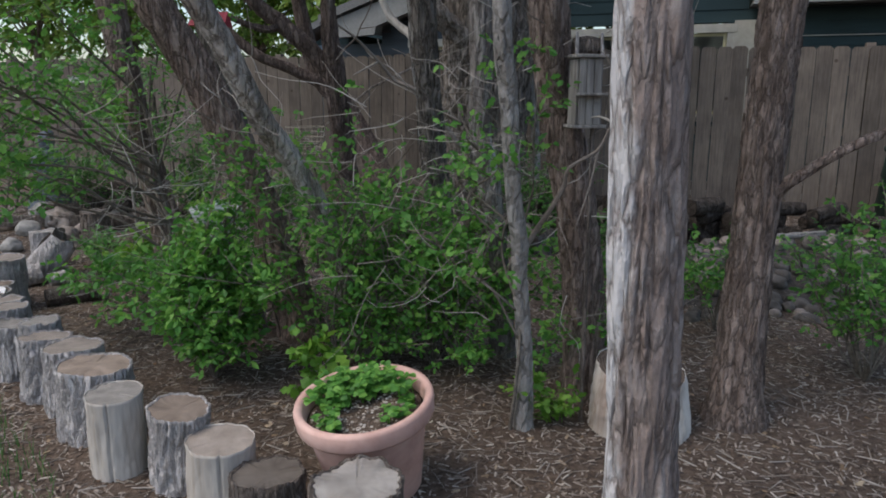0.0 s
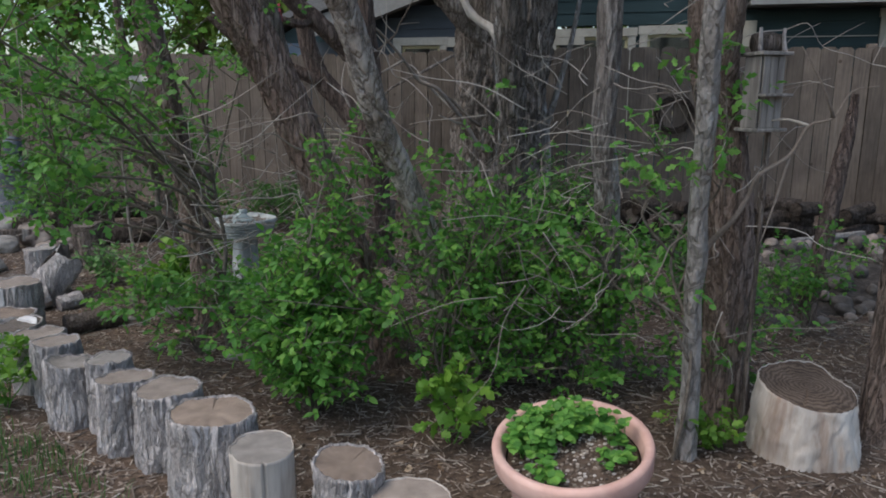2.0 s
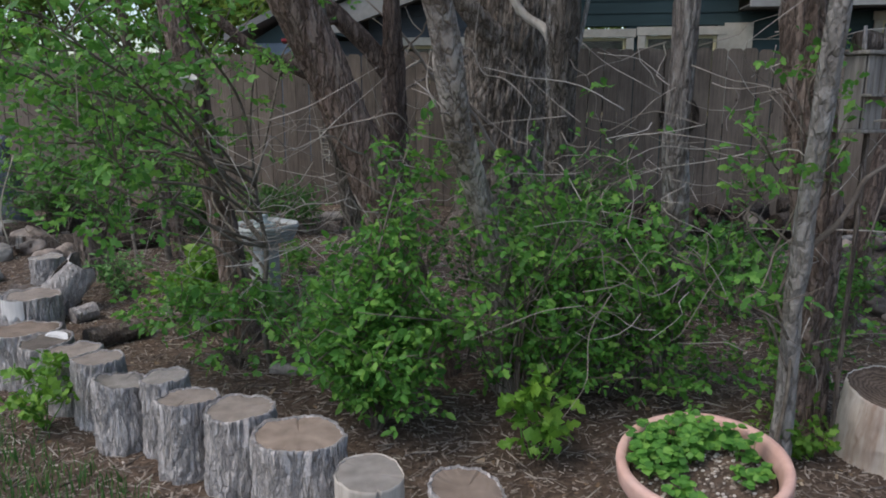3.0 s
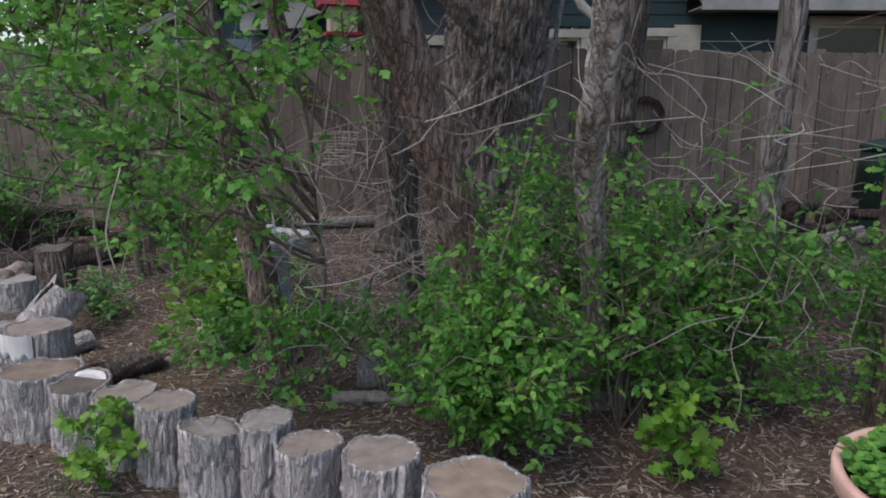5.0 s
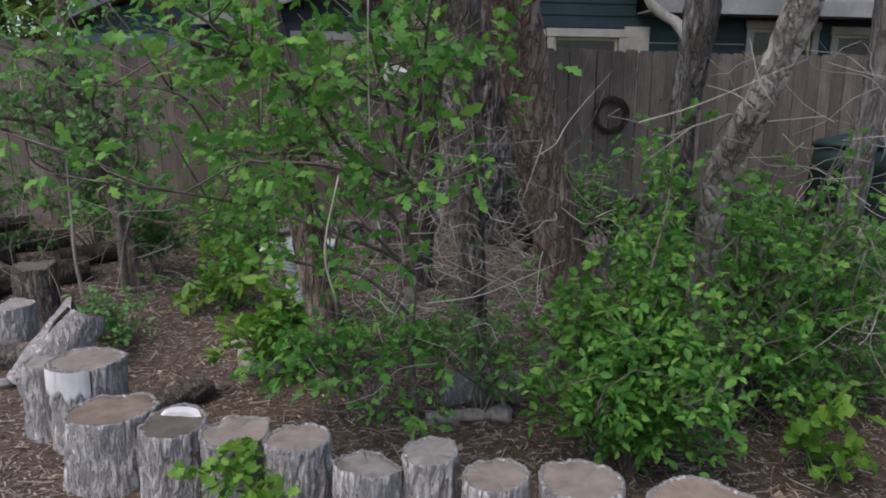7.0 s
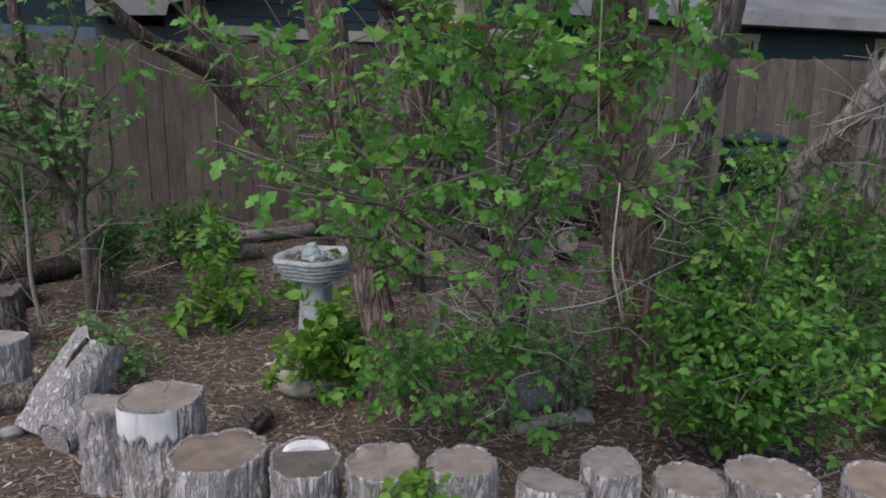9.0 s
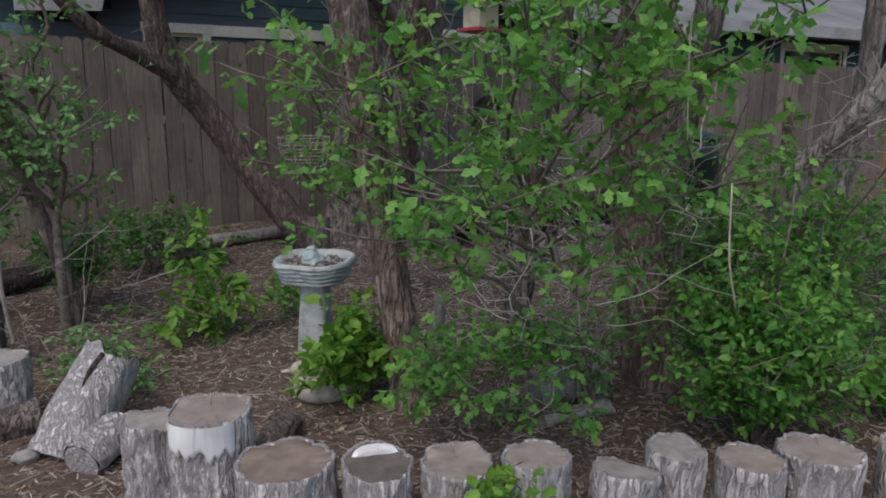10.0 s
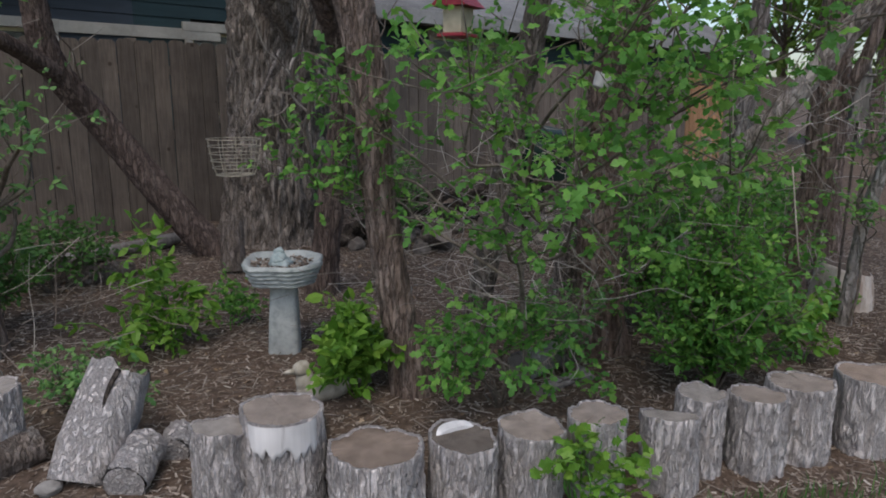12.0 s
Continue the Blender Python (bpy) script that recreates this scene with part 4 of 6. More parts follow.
tree("slim_two_toned_tree", "upright tree, dark-barked with one pale side", [(0.03, 4.92, 0), (0.0, 4.84, 0.4), (-0.03, 4.75, 0.8), (-0.07, 4.67, 1.2), (-0.1, 4.58, 1.6), (-0.13, 4.5, 2.0), (-0.17, 4.42, 2.6), (-0.2, 4.4, 3.4)], [0.1, 0.084, 0.077, 0.074, 0.073, 0.07, 0.062, 0.045], M_BARK_TWO, 0.012, 64, 15, seed=41, lumps=0.012, root=0.2,
     limbs=[(((-0.16, 4.55, 1.78), (-0.2, 4.6, 1.86), (-0.29, 4.66, 1.93), (-0.36, 4.68, 2.03), (-0.5, 4.7, 2.4)), (0.026, 0.021, 0.019, 0.017, 0.012))], twigs=[(((-0.16, 4.5, 1.75), (-0.02, 4.4, 1.6), (0.02, 4.35, 1.4)), 0.006)], crown=((-0.2, 4.5, 4.0), (1.1, 1.1, 0.8), 160, 12, 0.065, M_LEAF))
tree("fence_side_sapling", "thin forked grey sapling close to the fence", [(1.05, 8.3, 0.1), (1.08, 8.32, 0.6), (1.06, 8.34, 1.1), (1.0, 8.35, 1.6), (0.97, 8.35, 2.2), (0.95, 8.3, 3.2)], [0.05, 0.045, 0.042, 0.038, 0.032, 0.02], M_BARK_SMOOTH, 0.005, 24, 18, seed=43, lumps=0.008, limbs=[(((1.06, 8.33, 1.15), (1.18, 8.28, 1.6), (1.3, 8.25, 2.1), (1.42, 8.2, 2.9)), (0.034, 0.03, 0.026, 0.016))], crown=((1.1, 8.3, 3.9), (1.0, 0.9, 0.7), 120, 12, 0.065, M_LEAF))
tree("brown_stripling", "thin brown-grey tree with cracked bark", [(0.36, 4.0, 0), (0.3, 3.9, 0.6), (0.24, 3.82, 1.05), (0.19, 3.76, 1.35), (0.19, 3.73, 1.8), (0.15, 3.7, 2.5), (0.15, 3.7, 3.2)], [0.065, 0.058, 0.053, 0.05, 0.05, 0.045, 0.03], M_BARK_PALE, 0.007, 44, 16, seed=47, lumps=0.008, root=0.2, crown=((0.2, 3.8, 4.0), (1.0, 1.0, 0.8), 140, 12, 0.065, M_LEAF))

tree("forked_grey_tree", "forked grey-brown tree behind the leaning trunks", [(-0.84, 6.5, 0.05), (-0.85, 6.42, 0.5), (-0.86, 6.34, 0.9), (-0.88, 6.24, 1.3), (-0.9, 6.14, 1.7), (-0.92, 6.03, 2.1), (-0.9, 6.0, 3.2)], [0.11, 0.092, 0.085, 0.085, 0.08, 0.05, 0.03], M_BARK_REDDARK, 0.011, 44, 14, seed=53, lumps=0.014, root=0.2, limbs=[(((-0.88, 6.2, 1.6), (-1.08, 6.12, 1.85), (-1.3, 6.05, 2.05), (-1.55, 5.95, 2.3), (-1.8, 5.9, 3.0)), (0.075, 0.07, 0.065, 0.055, 0.03)), (((-1.3, 6.05, 2.05), (-1.42, 5.9, 2.0), (-1.7, 5.8, 2.1)), (0.03, 0.026, 0.012))], twigs=[(((-0.9, 6.1, 1.75), (-0.7, 6.0, 1.95), (-0.55, 5.95, 2.3)), 0.014), (((-0.88, 6.2, 1.45), (-0.7, 6.1, 1.4), (-0.55, 6.0, 1.55)), 0.01)], crown=((-1.1, 6.2, 4.2), (1.4, 1.3, 0.9), 200, 12, 0.065, M_LEAF))
tree("dark_leaning_stem", "dark slender trunk leaning behind the reddish one", [(-1.1, 5.12, 0), (-1.18, 5.01, 0.4), (-1.26, 4.9, 0.8), (-1.33, 4.79, 1.2), (-1.41, 4.69, 1.6), (-1.48, 4.58, 2.0), (-1.6, 4.47, 2.6), (-1.7, 4.4, 3.3)], [0.08, 0.068, 0.062, 0.06, 0.058, 0.055, 0.045, 0.03], M_BARK_DARK, 0.009, 44, 16, seed=57, lumps=0.008, root=0.2, crown=((-1.9, 4.8, 4.1), (1.2, 1.2, 0.8), 160, 12, 0.065, M_LEAF))

tree("leaning_brown_stem", "short brown stem leaning over the cobble bank", [(1.88, 4.62, 0.02), (1.98, 4.66, 0.45), (2.08, 4.72, 0.9), (2.17, 4.78, 1.25), (2.22, 4.82, 1.5)], [0.06, 0.05, 0.045, 0.038, 0.012], M_BARK_REDDARK, 0.007, 36, 16, seed=67, lumps=0.01, root=0.2)
tree("thin_leaning_tree", "thin brown tree leaning beyond the log edging", [(-2.74, 7.3, 0.05), (-2.8, 7.32, 0.4), (-2.92, 7.34, 0.9), (-3.02, 7.34, 1.4), (-3.1, 7.3, 2.2), (-3.1, 7.3, 3.0)], [0.045, 0.04, 0.036, 0.033, 0.028, 0.018], M_BARK_BROWN, 0.005, 28, 16, seed=61, lumps=0.006, crown=((-3.1, 7.3, 3.6), (1.1, 1.1, 0.8), 160, 12, 0.065, M_LEAF))

# ---- log edging ----
LOG_GROUP = "upright logs edging the bed"


def log(name, label, x, y, top, r, wood, end, lean=(0, 0), flare=0.06, cut=0.0, seed=0, jag=0.014, bark_depth=0.013, crack=True, rim=0.93, cut_dir=None, split=None):
    """An upright cut log: a bark side, and a sawn end with a check running to the rim."""
    rr = random.Random(seed)
    t = thing(name, label, "log", LOG_GROUP, (x, y, 0))
    seg, h = 120, top
    off = rr.uniform(0, 50)
    oval, oa = rr.uniform(0.02, 0.1), rr.uniform(0, 6.28)
    cd0 = oa if cut_dir is None else cut_dir
    n = max(8, int((h + 0.06) / 0.012))
    vs = []
    for i in range(n + 1):
        u = i / n
        zz = -0.06 + (h + 0.06) * u
        for k in range(seg):
            a = 2 * math.pi * k / seg
            q = Vector((math.cos(a) * r * 26 + off, math.sin(a) * r * 26, zz * 6.5))
            n1 = noise.noise(q + 0.9 * noise.noise_vector(q * 0.8))
            n2 = noise.noise(q * 2.3 + Vector((7, 0, 0)))
            rad = r * (1 + flare * (1 - u) + oval * math.cos(2 * (a - oa))) + bark_depth * (0.6 - 3.6 * max(0, 0.26 - abs(n1)) - 2.0 * max(0, 0.2 - abs(n2)) + 0.5 * noise.noise(q * 4.1))
            rad += 0.09 * r * noise.noise(Vector((math.cos(a) * 1.5 + off, math.sin(a) * 1.5, zz * 4))) + 0.035 * r * noise.noise(Vector((math.cos(a) * 4, math.sin(a) * 4 + off, zz * 7)))
            if u > 0.9:
                rad += 0.55 * bark_depth * min(1.0, (u - 0.9) * 10) * max(0, 0.26 - abs(n1)) * 3.6
            if split is not None and abs(a - split % (2 * math.pi)) < math.pi / seg and u > 0.12:
                rad -= 0.016
            ztop = zz + (u ** 6) * (cut * math.cos(a - cd0) * r + jag * (noise.noise(Vector((math.cos(a) * 1.6 + off, math.sin(a) * 1.6, 1))) + 0.3 * noise.noise(Vector((math.cos(a) * 5 + off, math.sin(a) * 5, 4)))))
            vs.append((rad * math.cos(a) + lean[0] * zz, rad * math.sin(a) + lean[1] * zz, ztop))
    fs = [(i * seg + k, i * seg + (k + 1) % seg, (i + 1) * seg + (k + 1) % seg, (i + 1) * seg + k) for i in range(n) for k in range(seg)]
    # the bark stands a little proud of the sawn end
    top_ring = vs[-seg:]
    base = len(vs)
    cx, cy = lean[0] * h, lean[1] * h
    inner = [(cx + (p[0] - cx) * rim, cy + (p[1] - cy) * rim, p[2] - 0.002) for p in top_ring]
    inner2 = [(p[0], p[1], p[2] - 0.012) for p in inner]
    vs += inner + inner2
    for k in range(seg):
        k2 = (k + 1) % seg
        fs.append((base - seg + k, base - seg + k2, base + k2, base + k))
        fs.append((base + k, base + k2, base + seg + k2, base + seg + k))
    link("bark", vs, fs, wood, t, smooth=True)
    ca = rr.uniform(0, 6.28)
    ev, ef = [], []
    rings = 7
    for j in range(rings + 1):
        w = j / rings
        for k in range(seg):
            p = inner[k]
            a = 2 * math.pi * k / seg
            d = 0.0
            if crack:
                for c0, cd, w0, w1 in ((ca, 0.008, 0.2, 1.1), (ca + 2.6, 0.004, 0.6, 1.1)):
                    gap = abs((a - c0 + math.pi) % (2 * math.pi) - math.pi)
                    if gap < math.pi / seg and w0 < w < w1:
                        d = cd
            ev.append((cx + (p[0] - cx) * w, cy + (p[1] - cy) * w, h + (p[2] - h) * w ** 4 - 0.004 - d + 0.003 * noise.noise(Vector((p[0] * w * 30, p[1] * w * 30, off)))))
    for j in range(rings):
        for k in range(seg):
            k2 = (k + 1) % seg
            ef.append((j * seg + k, (j + 1) * seg + k, (j + 1) * seg + k2, j * seg + k2))
    link("sawn_end", ev, ef, end, t, smooth=True, label="sawn end with drying cracks")
    return t


def bare_patch(owner, r, a0, a1, z0, z1, material, lean=(0, 0), label="patch of bare whitened wood"):
    """A curved tongue of stripped wood on a log's side, with a ragged lower edge."""
    n, m = 22, 8
    vs, fs = [], []
    for i in range(n + 1):
        a = a0 + (a1 - a0) * i / n
        low = z0 + (z1 - z0) * 0.7 * (0.5 + 1.3 * noise.noise(Vector((a * 6.3, z0, 2)))) * (0.55 + 0.25 * abs(2 * i / n - 1))
        for j in range(m + 1):
            zz = low + (z1 - low) * j / m
            rr = r * 1.0 + 0.0075 - 0.009 * (abs(2 * i / n - 1) ** 6) - (0.011 if j == 0 else 0)
            vs.append((rr * math.cos(a) + lean[0] * zz, rr * math.sin(a) + lean[1] * zz, zz))
    for i in range(n):
        for j in range(m):
            fs.append((i * (m + 1) + j, (i + 1) * (m + 1) + j, (i + 1) * (m + 1) + j + 1, i * (m + 1) + j + 1))
    return link("bare_wood", vs, fs, material, owner, label, True)


G = "weathered grey-barked log stump set upright at the bed's edge"
log("log", "broad old log with rotten greyed top beside the pot", -0.27, 2.03, 0.31, 0.15, M_LOG_BROWN, M_END_GREY, seed=1, jag=0.03, cut=0.05)
log("log", "short dark log with a rotten brown top", -0.61, 2.28, 0.2, 0.115, M_LOG_BROWN, M_END_DARK, seed=2, jag=0.02)
log("log", "short smooth log with a tan sawn top", -0.82, 2.43, 0.25, 0.128, M_BARE, M_END_TAN, seed=3, bark_depth=0.004, jag=0.004, rim=0.985, split=-1.3)
log("log", "grey-barked log with a brownish sawn top", -1.02, 2.57, 0.31, 0.112, M_LOG_BARK, M_END_BROWN, seed=4, cut=0.12)
log("log", "stripped pale log with a long drying crack", -1.31, 2.67, 0.33, 0.112, M_BARE, M_END_GREY, seed=5, bark_depth=0.0035, flare=0.02, jag=0.004, rim=0.985, split=-1.4)
log("log", "thick log with a reddish-brown sawn top", -1.54, 2.98, 0.33, 0.15, M_LOG_BARK, M_END_BROWN, seed=6, cut=0.05)
log("log", "grey log with a pale tan sawn top", -1.77, 3.25, 0.32, 0.128, M_LOG_BARK, M_END_TAN, seed=7, cut=0.06)
log("log", "cracked grey log with a tan sawn top", -1.99, 3.4, 0.315, 0.108, M_LOG_BARK, M_END_TAN, seed=8, cut=-0.1, jag=0.014)
log("log", "narrow tall grey log", -2.12, 3.6, 0.335, 0.092, M_LOG_BARK, M_END_GREY, seed=9)
log("log", "grey log with a slanting weathered top", -2.31, 3.68, 0.29, 0.108, M_LOG_BARK, M_END_GREY, seed=10, cut=0.25, jag=0.02)
log("log", G, -2.48, 3.92, 0.32, 0.106, M_LOG_BARK, M_END_TAN, seed=11)
log("log", "grey log with a wide tan sawn top", -2.65, 4.12, 0.29, 0.12, M_LOG_BARK, M_END_TAN, seed=12)
hollow = log("log", "hollow grey log with a white split inside", -2.84, 4.31, 0.285, 0.12, M_LOG_BARK, M_END_DARK, seed=13, cut=-0.05)
low = log("log", "wide low log with a brown top and white scar", -3.04, 4.56, 0.275, 0.172, M_LOG_BARK, M_END_BROWN, seed=14, cut=0.08)
bare_patch(low, 0.182, -2.4, -2.08, 0.185, 0.27, M_WHITE_WOOD)
big = log("log", "tall log with a white stripped face under its top", -3.12, 4.92, 0.37, 0.145, M_LOG_BARK, M_END_TAN, seed=15, lean=(0.02, 0))
bare_patch(big, 0.159, -3.25, -1.55, 0.215, 0.37, M_WHITE_WOOD, (0.02, 0))
log("log", "grey log leaning against a taller one", -3.27, 5.07, 0.33, 0.095, M_LOG_BARK, M_END_GREY, seed=16, cut=0.1)

# the hollow log's white inner rim, left standing at one side
arc, sides = 14, []
for i in range(arc + 1):
    a = math.radians(2 + 112 * i / arc)
    flat = 0.05 / math.cos(a - math.radians(58))
    up = 0.297 + 0.002 * noise.noise(Vector((i * 0.9, 3, 1))) - 0.02 * (abs(2 * i / arc - 1) ** 5)
    for rad, zz in ((flat, 0.245), (flat + 0.002, up), (0.099, up + 0.003), (0.104, 0.24)):
        sides.append((rad * math.cos(a), rad * math.sin(a), zz))
faces = [(4 * i + k, 4 * i + 4 + k, 4 * i + 5 + k, 4 * i + 1 + k) for i in range(arc) for k in range(3)] + [(0, 1, 2, 3), (4 * arc + 3, 4 * arc + 2, 4 * arc + 1, 4 * arc)]
link("bare_wood", sides, faces, M_WHITE_WOOD, hollow, "white bare wood at the rim")


def lying_log(label, a, b2, r, wood=None, end=None, seed=0, category="log", name="fallen_log", group=""):
    A, B = Vector(a), Vector(b2)
    t = thing(name, label, category, group, a)
    d = B - A
    v, f = tube([(0, 0, 0), tuple(d * 0.33), tuple(d * 0.66), tuple(d)], [r * 1.05, r, r * 0.97, r * 0.95], 40, 0.02, 0.007, 24, 0.25, seed, 0.006)
    link("bark", v, f[:-2], wood or M_LOG_BARK, t, smooth=True)
    q = d.normalized().to_track_quat("Z", "Y").to_matrix().to_4x4()
    for p, s in ((Vector((0, 0, 0)), 1.03), (d, 0.94)):
        bm = bmesh.new()
        bmesh.ops.create_circle(bm, cap_ends=True, radius=r * s, segments=32)
        for vert in bm.verts:
            vert.co *= 1 + 0.06 * noise.noise(vert.co * 20 + Vector((seed, 0, 0)))
        part("sawn_end", bm, end or M_END_GREY, t, at=Matrix.Translation(p) @ q)
    return t


def split_log():
    """A fat greyed log leaning over, its broken top split, one pale strip of bare wood beside the crack."""
    A, B = Vector((-3.38, 5.72, 0.0)), Vector((-3.12, 5.8, 0.34))
    d = B - A
    t = thing("leaning_log", "fat greyed log leaning over with a split broken top", "log", "", A)
    v, f = tube([(0, 0, -0.02), tuple(d * 0.3), tuple(d * 0.65), tuple(d)], [0.13, 0.128, 0.124, 0.112], 64, 0.012, 0.006, 20, 0.15, 20, 0.022)
    v = np.array(v)
    n = np.array(d.normalized())
    for i in range(len(v)):
        u = float(v[i] @ n) / d.length
        if u > 0.9:
            v[i] += n * 0.05 * noise.noise(Vector(v[i]) * 14)
    link("bark", v, f[:-1], M_LOG_BARK, t, smooth=True)
    rim = [Vector(v[i]) for i in f[-1]]
    mid = sum(rim, Vector()) / len(rim)
    ring = [tuple(mid + (p - mid) * w - Vector(n) * (0.05 * (1 - w) + 0.02 * noise.noise(p * w * 25))) for w in (1.0, 0.75, 0.45, 0.15) for p in rim]
    m = len(rim)
    link("broken_end", ring, [(j * m + k, j * m + (k + 1) % m, (j + 1) * m + (k + 1) % m, (j + 1) * m + k) for j in range(3) for k in range(m)] + [tuple(range(3 * m, 4 * m))], M_END_DARK, t, "dark hollowed broken end", True)
    side = d.cross(Vector((0, 0, 1))).normalized()
    face = side.cross(d).normalized()
    out = (side * 0.75 + face * 0.66).normalized()
    along = out.cross(d.normalized())
    vs, fs = [], []
    for i in range(13):
        u = 0.45 + 0.53 * i / 12
        w = 0.03 * math.sin(math.pi * min(1, 0.1 + i / 11)) + 0.012 + 0.006 * noise.noise(Vector((i, 0, 5)))
        for k in (-1, 0, 1):
            vs.append(tuple(d * u + out * (0.13 - 0.012 * abs(k)) + along * (w * k)))
    fs = [(3 * i + k, 3 * i + 3 + k, 3 * i + 4 + k, 3 * i + 1 + k) for i in range(12) for k in (0, 1)]
    link("bare_wood", vs, fs, M_WHITE_WOOD, t, "pale strip of bare wood", True)
    # no opening is cut: a dark rod gives the crack's shade by colour
    v, f = tube([tuple(d * 0.5 + out * 0.12 + along * 0.04), tuple(d * 0.75 + out * 0.123 + along * 0.05), tuple(d * 0.97 + out * 0.115 + along * 0.035)], [0.004, 0.009, 0.012], 8, 0.02, lumps=0.004)
    link("crack", v, f, M_LOG_DARK, t, "dark rod standing in for the shade of an open crack", True)


split_log()
lying_log("short rotten log chunk on the mulch", (-3.4, 5.45, 0.06), (-3.2, 5.56, 0.11), 0.075, M_LOG_BARK, M_LOG_BARK, 21, name="log_chunk")
lying_log("grey rotten log chunk on the mulch", (-3.12, 5.5, 0.05), (-3.0, 5.6, 0.07), 0.055, M_LOG_BARK, M_LOG_BARK, 22, name="log_chunk")
lying_log("weathered log lying in the chips", (-3.7, 6.05, 0.07), (-3.38, 6.0, 0.08), 0.075, M_LOG_BROWN, M_END_GREY, 23)
log("log", "upright grey log at the end of the edging", -3.47, 6.12, 0.34, 0.105, M_LOG_BARK, M_END_GREY, seed=24)
log("log", "upright hollow stump with a dark hole", -3.4, 6.9, 0.4, 0.13, M_LOG_BROWN, M_END_DARK, seed=25, jag=0.03)
lying_log("thick dark log lying behind the stumps", (-3.85, 7.5, 0.14), (-3.1, 7.75, 0.15), 0.1, M_LOG_DARK, M_END_DARK, 26)
lying_log("short grey log lying on the mulch", (-1.58, 4.6, 0.06), (-1.2, 4.46, 0.07), 0.075, M_LOG_BARK, M_END_GREY, 27)
lying_log("long weathered log lying near the fence", (-1.9, 8.6, 0.18), (-0.4, 8.5, 0.2), 0.05, M_GREYWOOD, M_END_GREY, 28)
lying_log("dark rotten log lying beside the edging logs", (-2.88, 5.0, 0.05), (-2.6, 5.2, 0.05), 0.06, M_LOG_BROWN, M_END_DARK, 29)

lying_log("snapped grey snag standing in the mulch", (-1.4, 5.45, -0.02), (-1.36, 5.44, 0.36), 0.03, M_GREYWOOD, M_FRESH, 31, "snag", "snag")
lying_log("half-buried pale branch lying across the mulch", (-1.75, 4.42, 0.02), (-1.42, 4.3, 0.03), 0.028, M_GREYWOOD, M_END_GREY, 32, "branch", "fallen_branch")

# ---- cut tree stump ----
st = log("tree_stump", "wide cut stump with pale bare flanks and brown weathered top", 0.9, 3.06, 0.29, 0.185, M_STUMP, M_END_STUMP, flare=0.26, seed=30, bark_depth=0.01, jag=0.014, cut=0.26, cut_dir=1.75, rim=0.997)
st["category"], st["group"] = "stump", "cut stumps"

# ---- terracotta pot ----
POT = pose(-0.255, 2.53, ground_z(-0.255, 2.53) + 0.008, 7, -6, 0) @ Matrix.Diagonal((1.09, 1.09, 1.0, 1))


def terracotta_pot():
    t = thing("flower_pot", "pink terracotta flower pot planted with low green herbs", "pot", "", (0, 0, 0))
    t.matrix_basis = POT
    v, f = lathe([(0.15, 0), (0.16, 0.01), (0.205, 0.3), (0.208, 0.31), (0.232, 0.315), (0.237, 0.325), (0.24, 0.375), (0.236, 0.388), (0.226, 0.39), (0.214, 0.386), (0.208, 0.37), (0.2, 0.33)], 72)
    link("body", v, f[:-1], M_TERRACOTTA, t, smooth=True)
    v, f = lathe([(0.2015, 0.325), (0.19, 0.332), (0.12, 0.337), (0.05, 0.336)], 48)
    link("potting_soil", v, f, M_SOIL, t, smooth=True)
    r = random.Random(5)
    bits = []
    for i in range(700):
        a, q = r.uniform(0, 6.28), 0.185 * math.sqrt(r.random())
        s = r.uniform(0.003, 0.0075)
        bm = bmesh.new()
        bmesh.ops.create_icosphere(bm, subdivisions=1, radius=s, matrix=Matrix.Translation((q * math.cos(a), q * math.sin(a), 0.338)) @ Matrix.Diagonal((1, r.uniform(0.6, 1), r.uniform(0.4, 0.8), 1)))
        bits.append(([tuple(x.co) for x in bm.verts], [tuple(x.index for x in fc.verts) for fc in bm.faces]))
        bm.free()
    v, f = join(bits)
    tagged(link("pebble_layer", v, f, M_PERLITE, t, "pale pebbles and chips"), kind="stuff")
    return t


terracotta_pot()
herb_stems = []
hr = random.Random(11)
for i in range(150):
    a = hr.uniform(0, 6.28)
    q = 0.178 * math.sqrt(hr.random())
    x, y = q * math.cos(a), q * math.sin(a)
    back = y > 0.045 + 0.04 * math.sin(14 * x)
    tuft = math.hypot(x + 0.11, y + 0.08) < 0.05 or math.hypot(x - 0.14, y + 0.02) < 0.05 or math.hypot(x - 0.07, y + 0.1) < 0.025
    if back or (tuft and i % 4 == 1):
        herb_stems.append((x, y))


def herbs():
    t = thing("potted_herb", "low clump of bright green strawberry-like leaves in the pot", "plant")
    t.matrix_basis = POT @ pose(0, 0, 0.338)
    P, D, bits = [], [], []
    for x, y in herb_stems:
        for j in range(4):
            h = hr.uniform(0.02, 0.085) * (1 if y > 0 else 0.6)
            dx, dy = hr.gauss(0, 0.02), hr.gauss(0, 0.018)
            p = (x + dx, y + dy, h)
            bits.append(tube(np.array([(x, y, -0.01), (x + dx * 0.3, y + dy * 0.3, h * 0.6), p]), np.array([0.0016, 0.0014, 0.001]), 4, smooth_path=False))
            for k in range(4):
                a = hr.uniform(0, 6.28)
                P.append(p), D.append((math.cos(a), math.sin(a), hr.uniform(-0.2, 0.3)))
    v, f = join(bits)
    tagged(link("stalks", v, f, M_LEAF_LIGHT, t), kind="stuff")
    v, f = leaves(np.array(P), np.array(D), rng.uniform(0.017, 0.034, len(P)), 1.7, 0.75)
    tagged(link("foliage", v, f, M_LEAF_LIGHT, t), kind="stuff")


herbs()

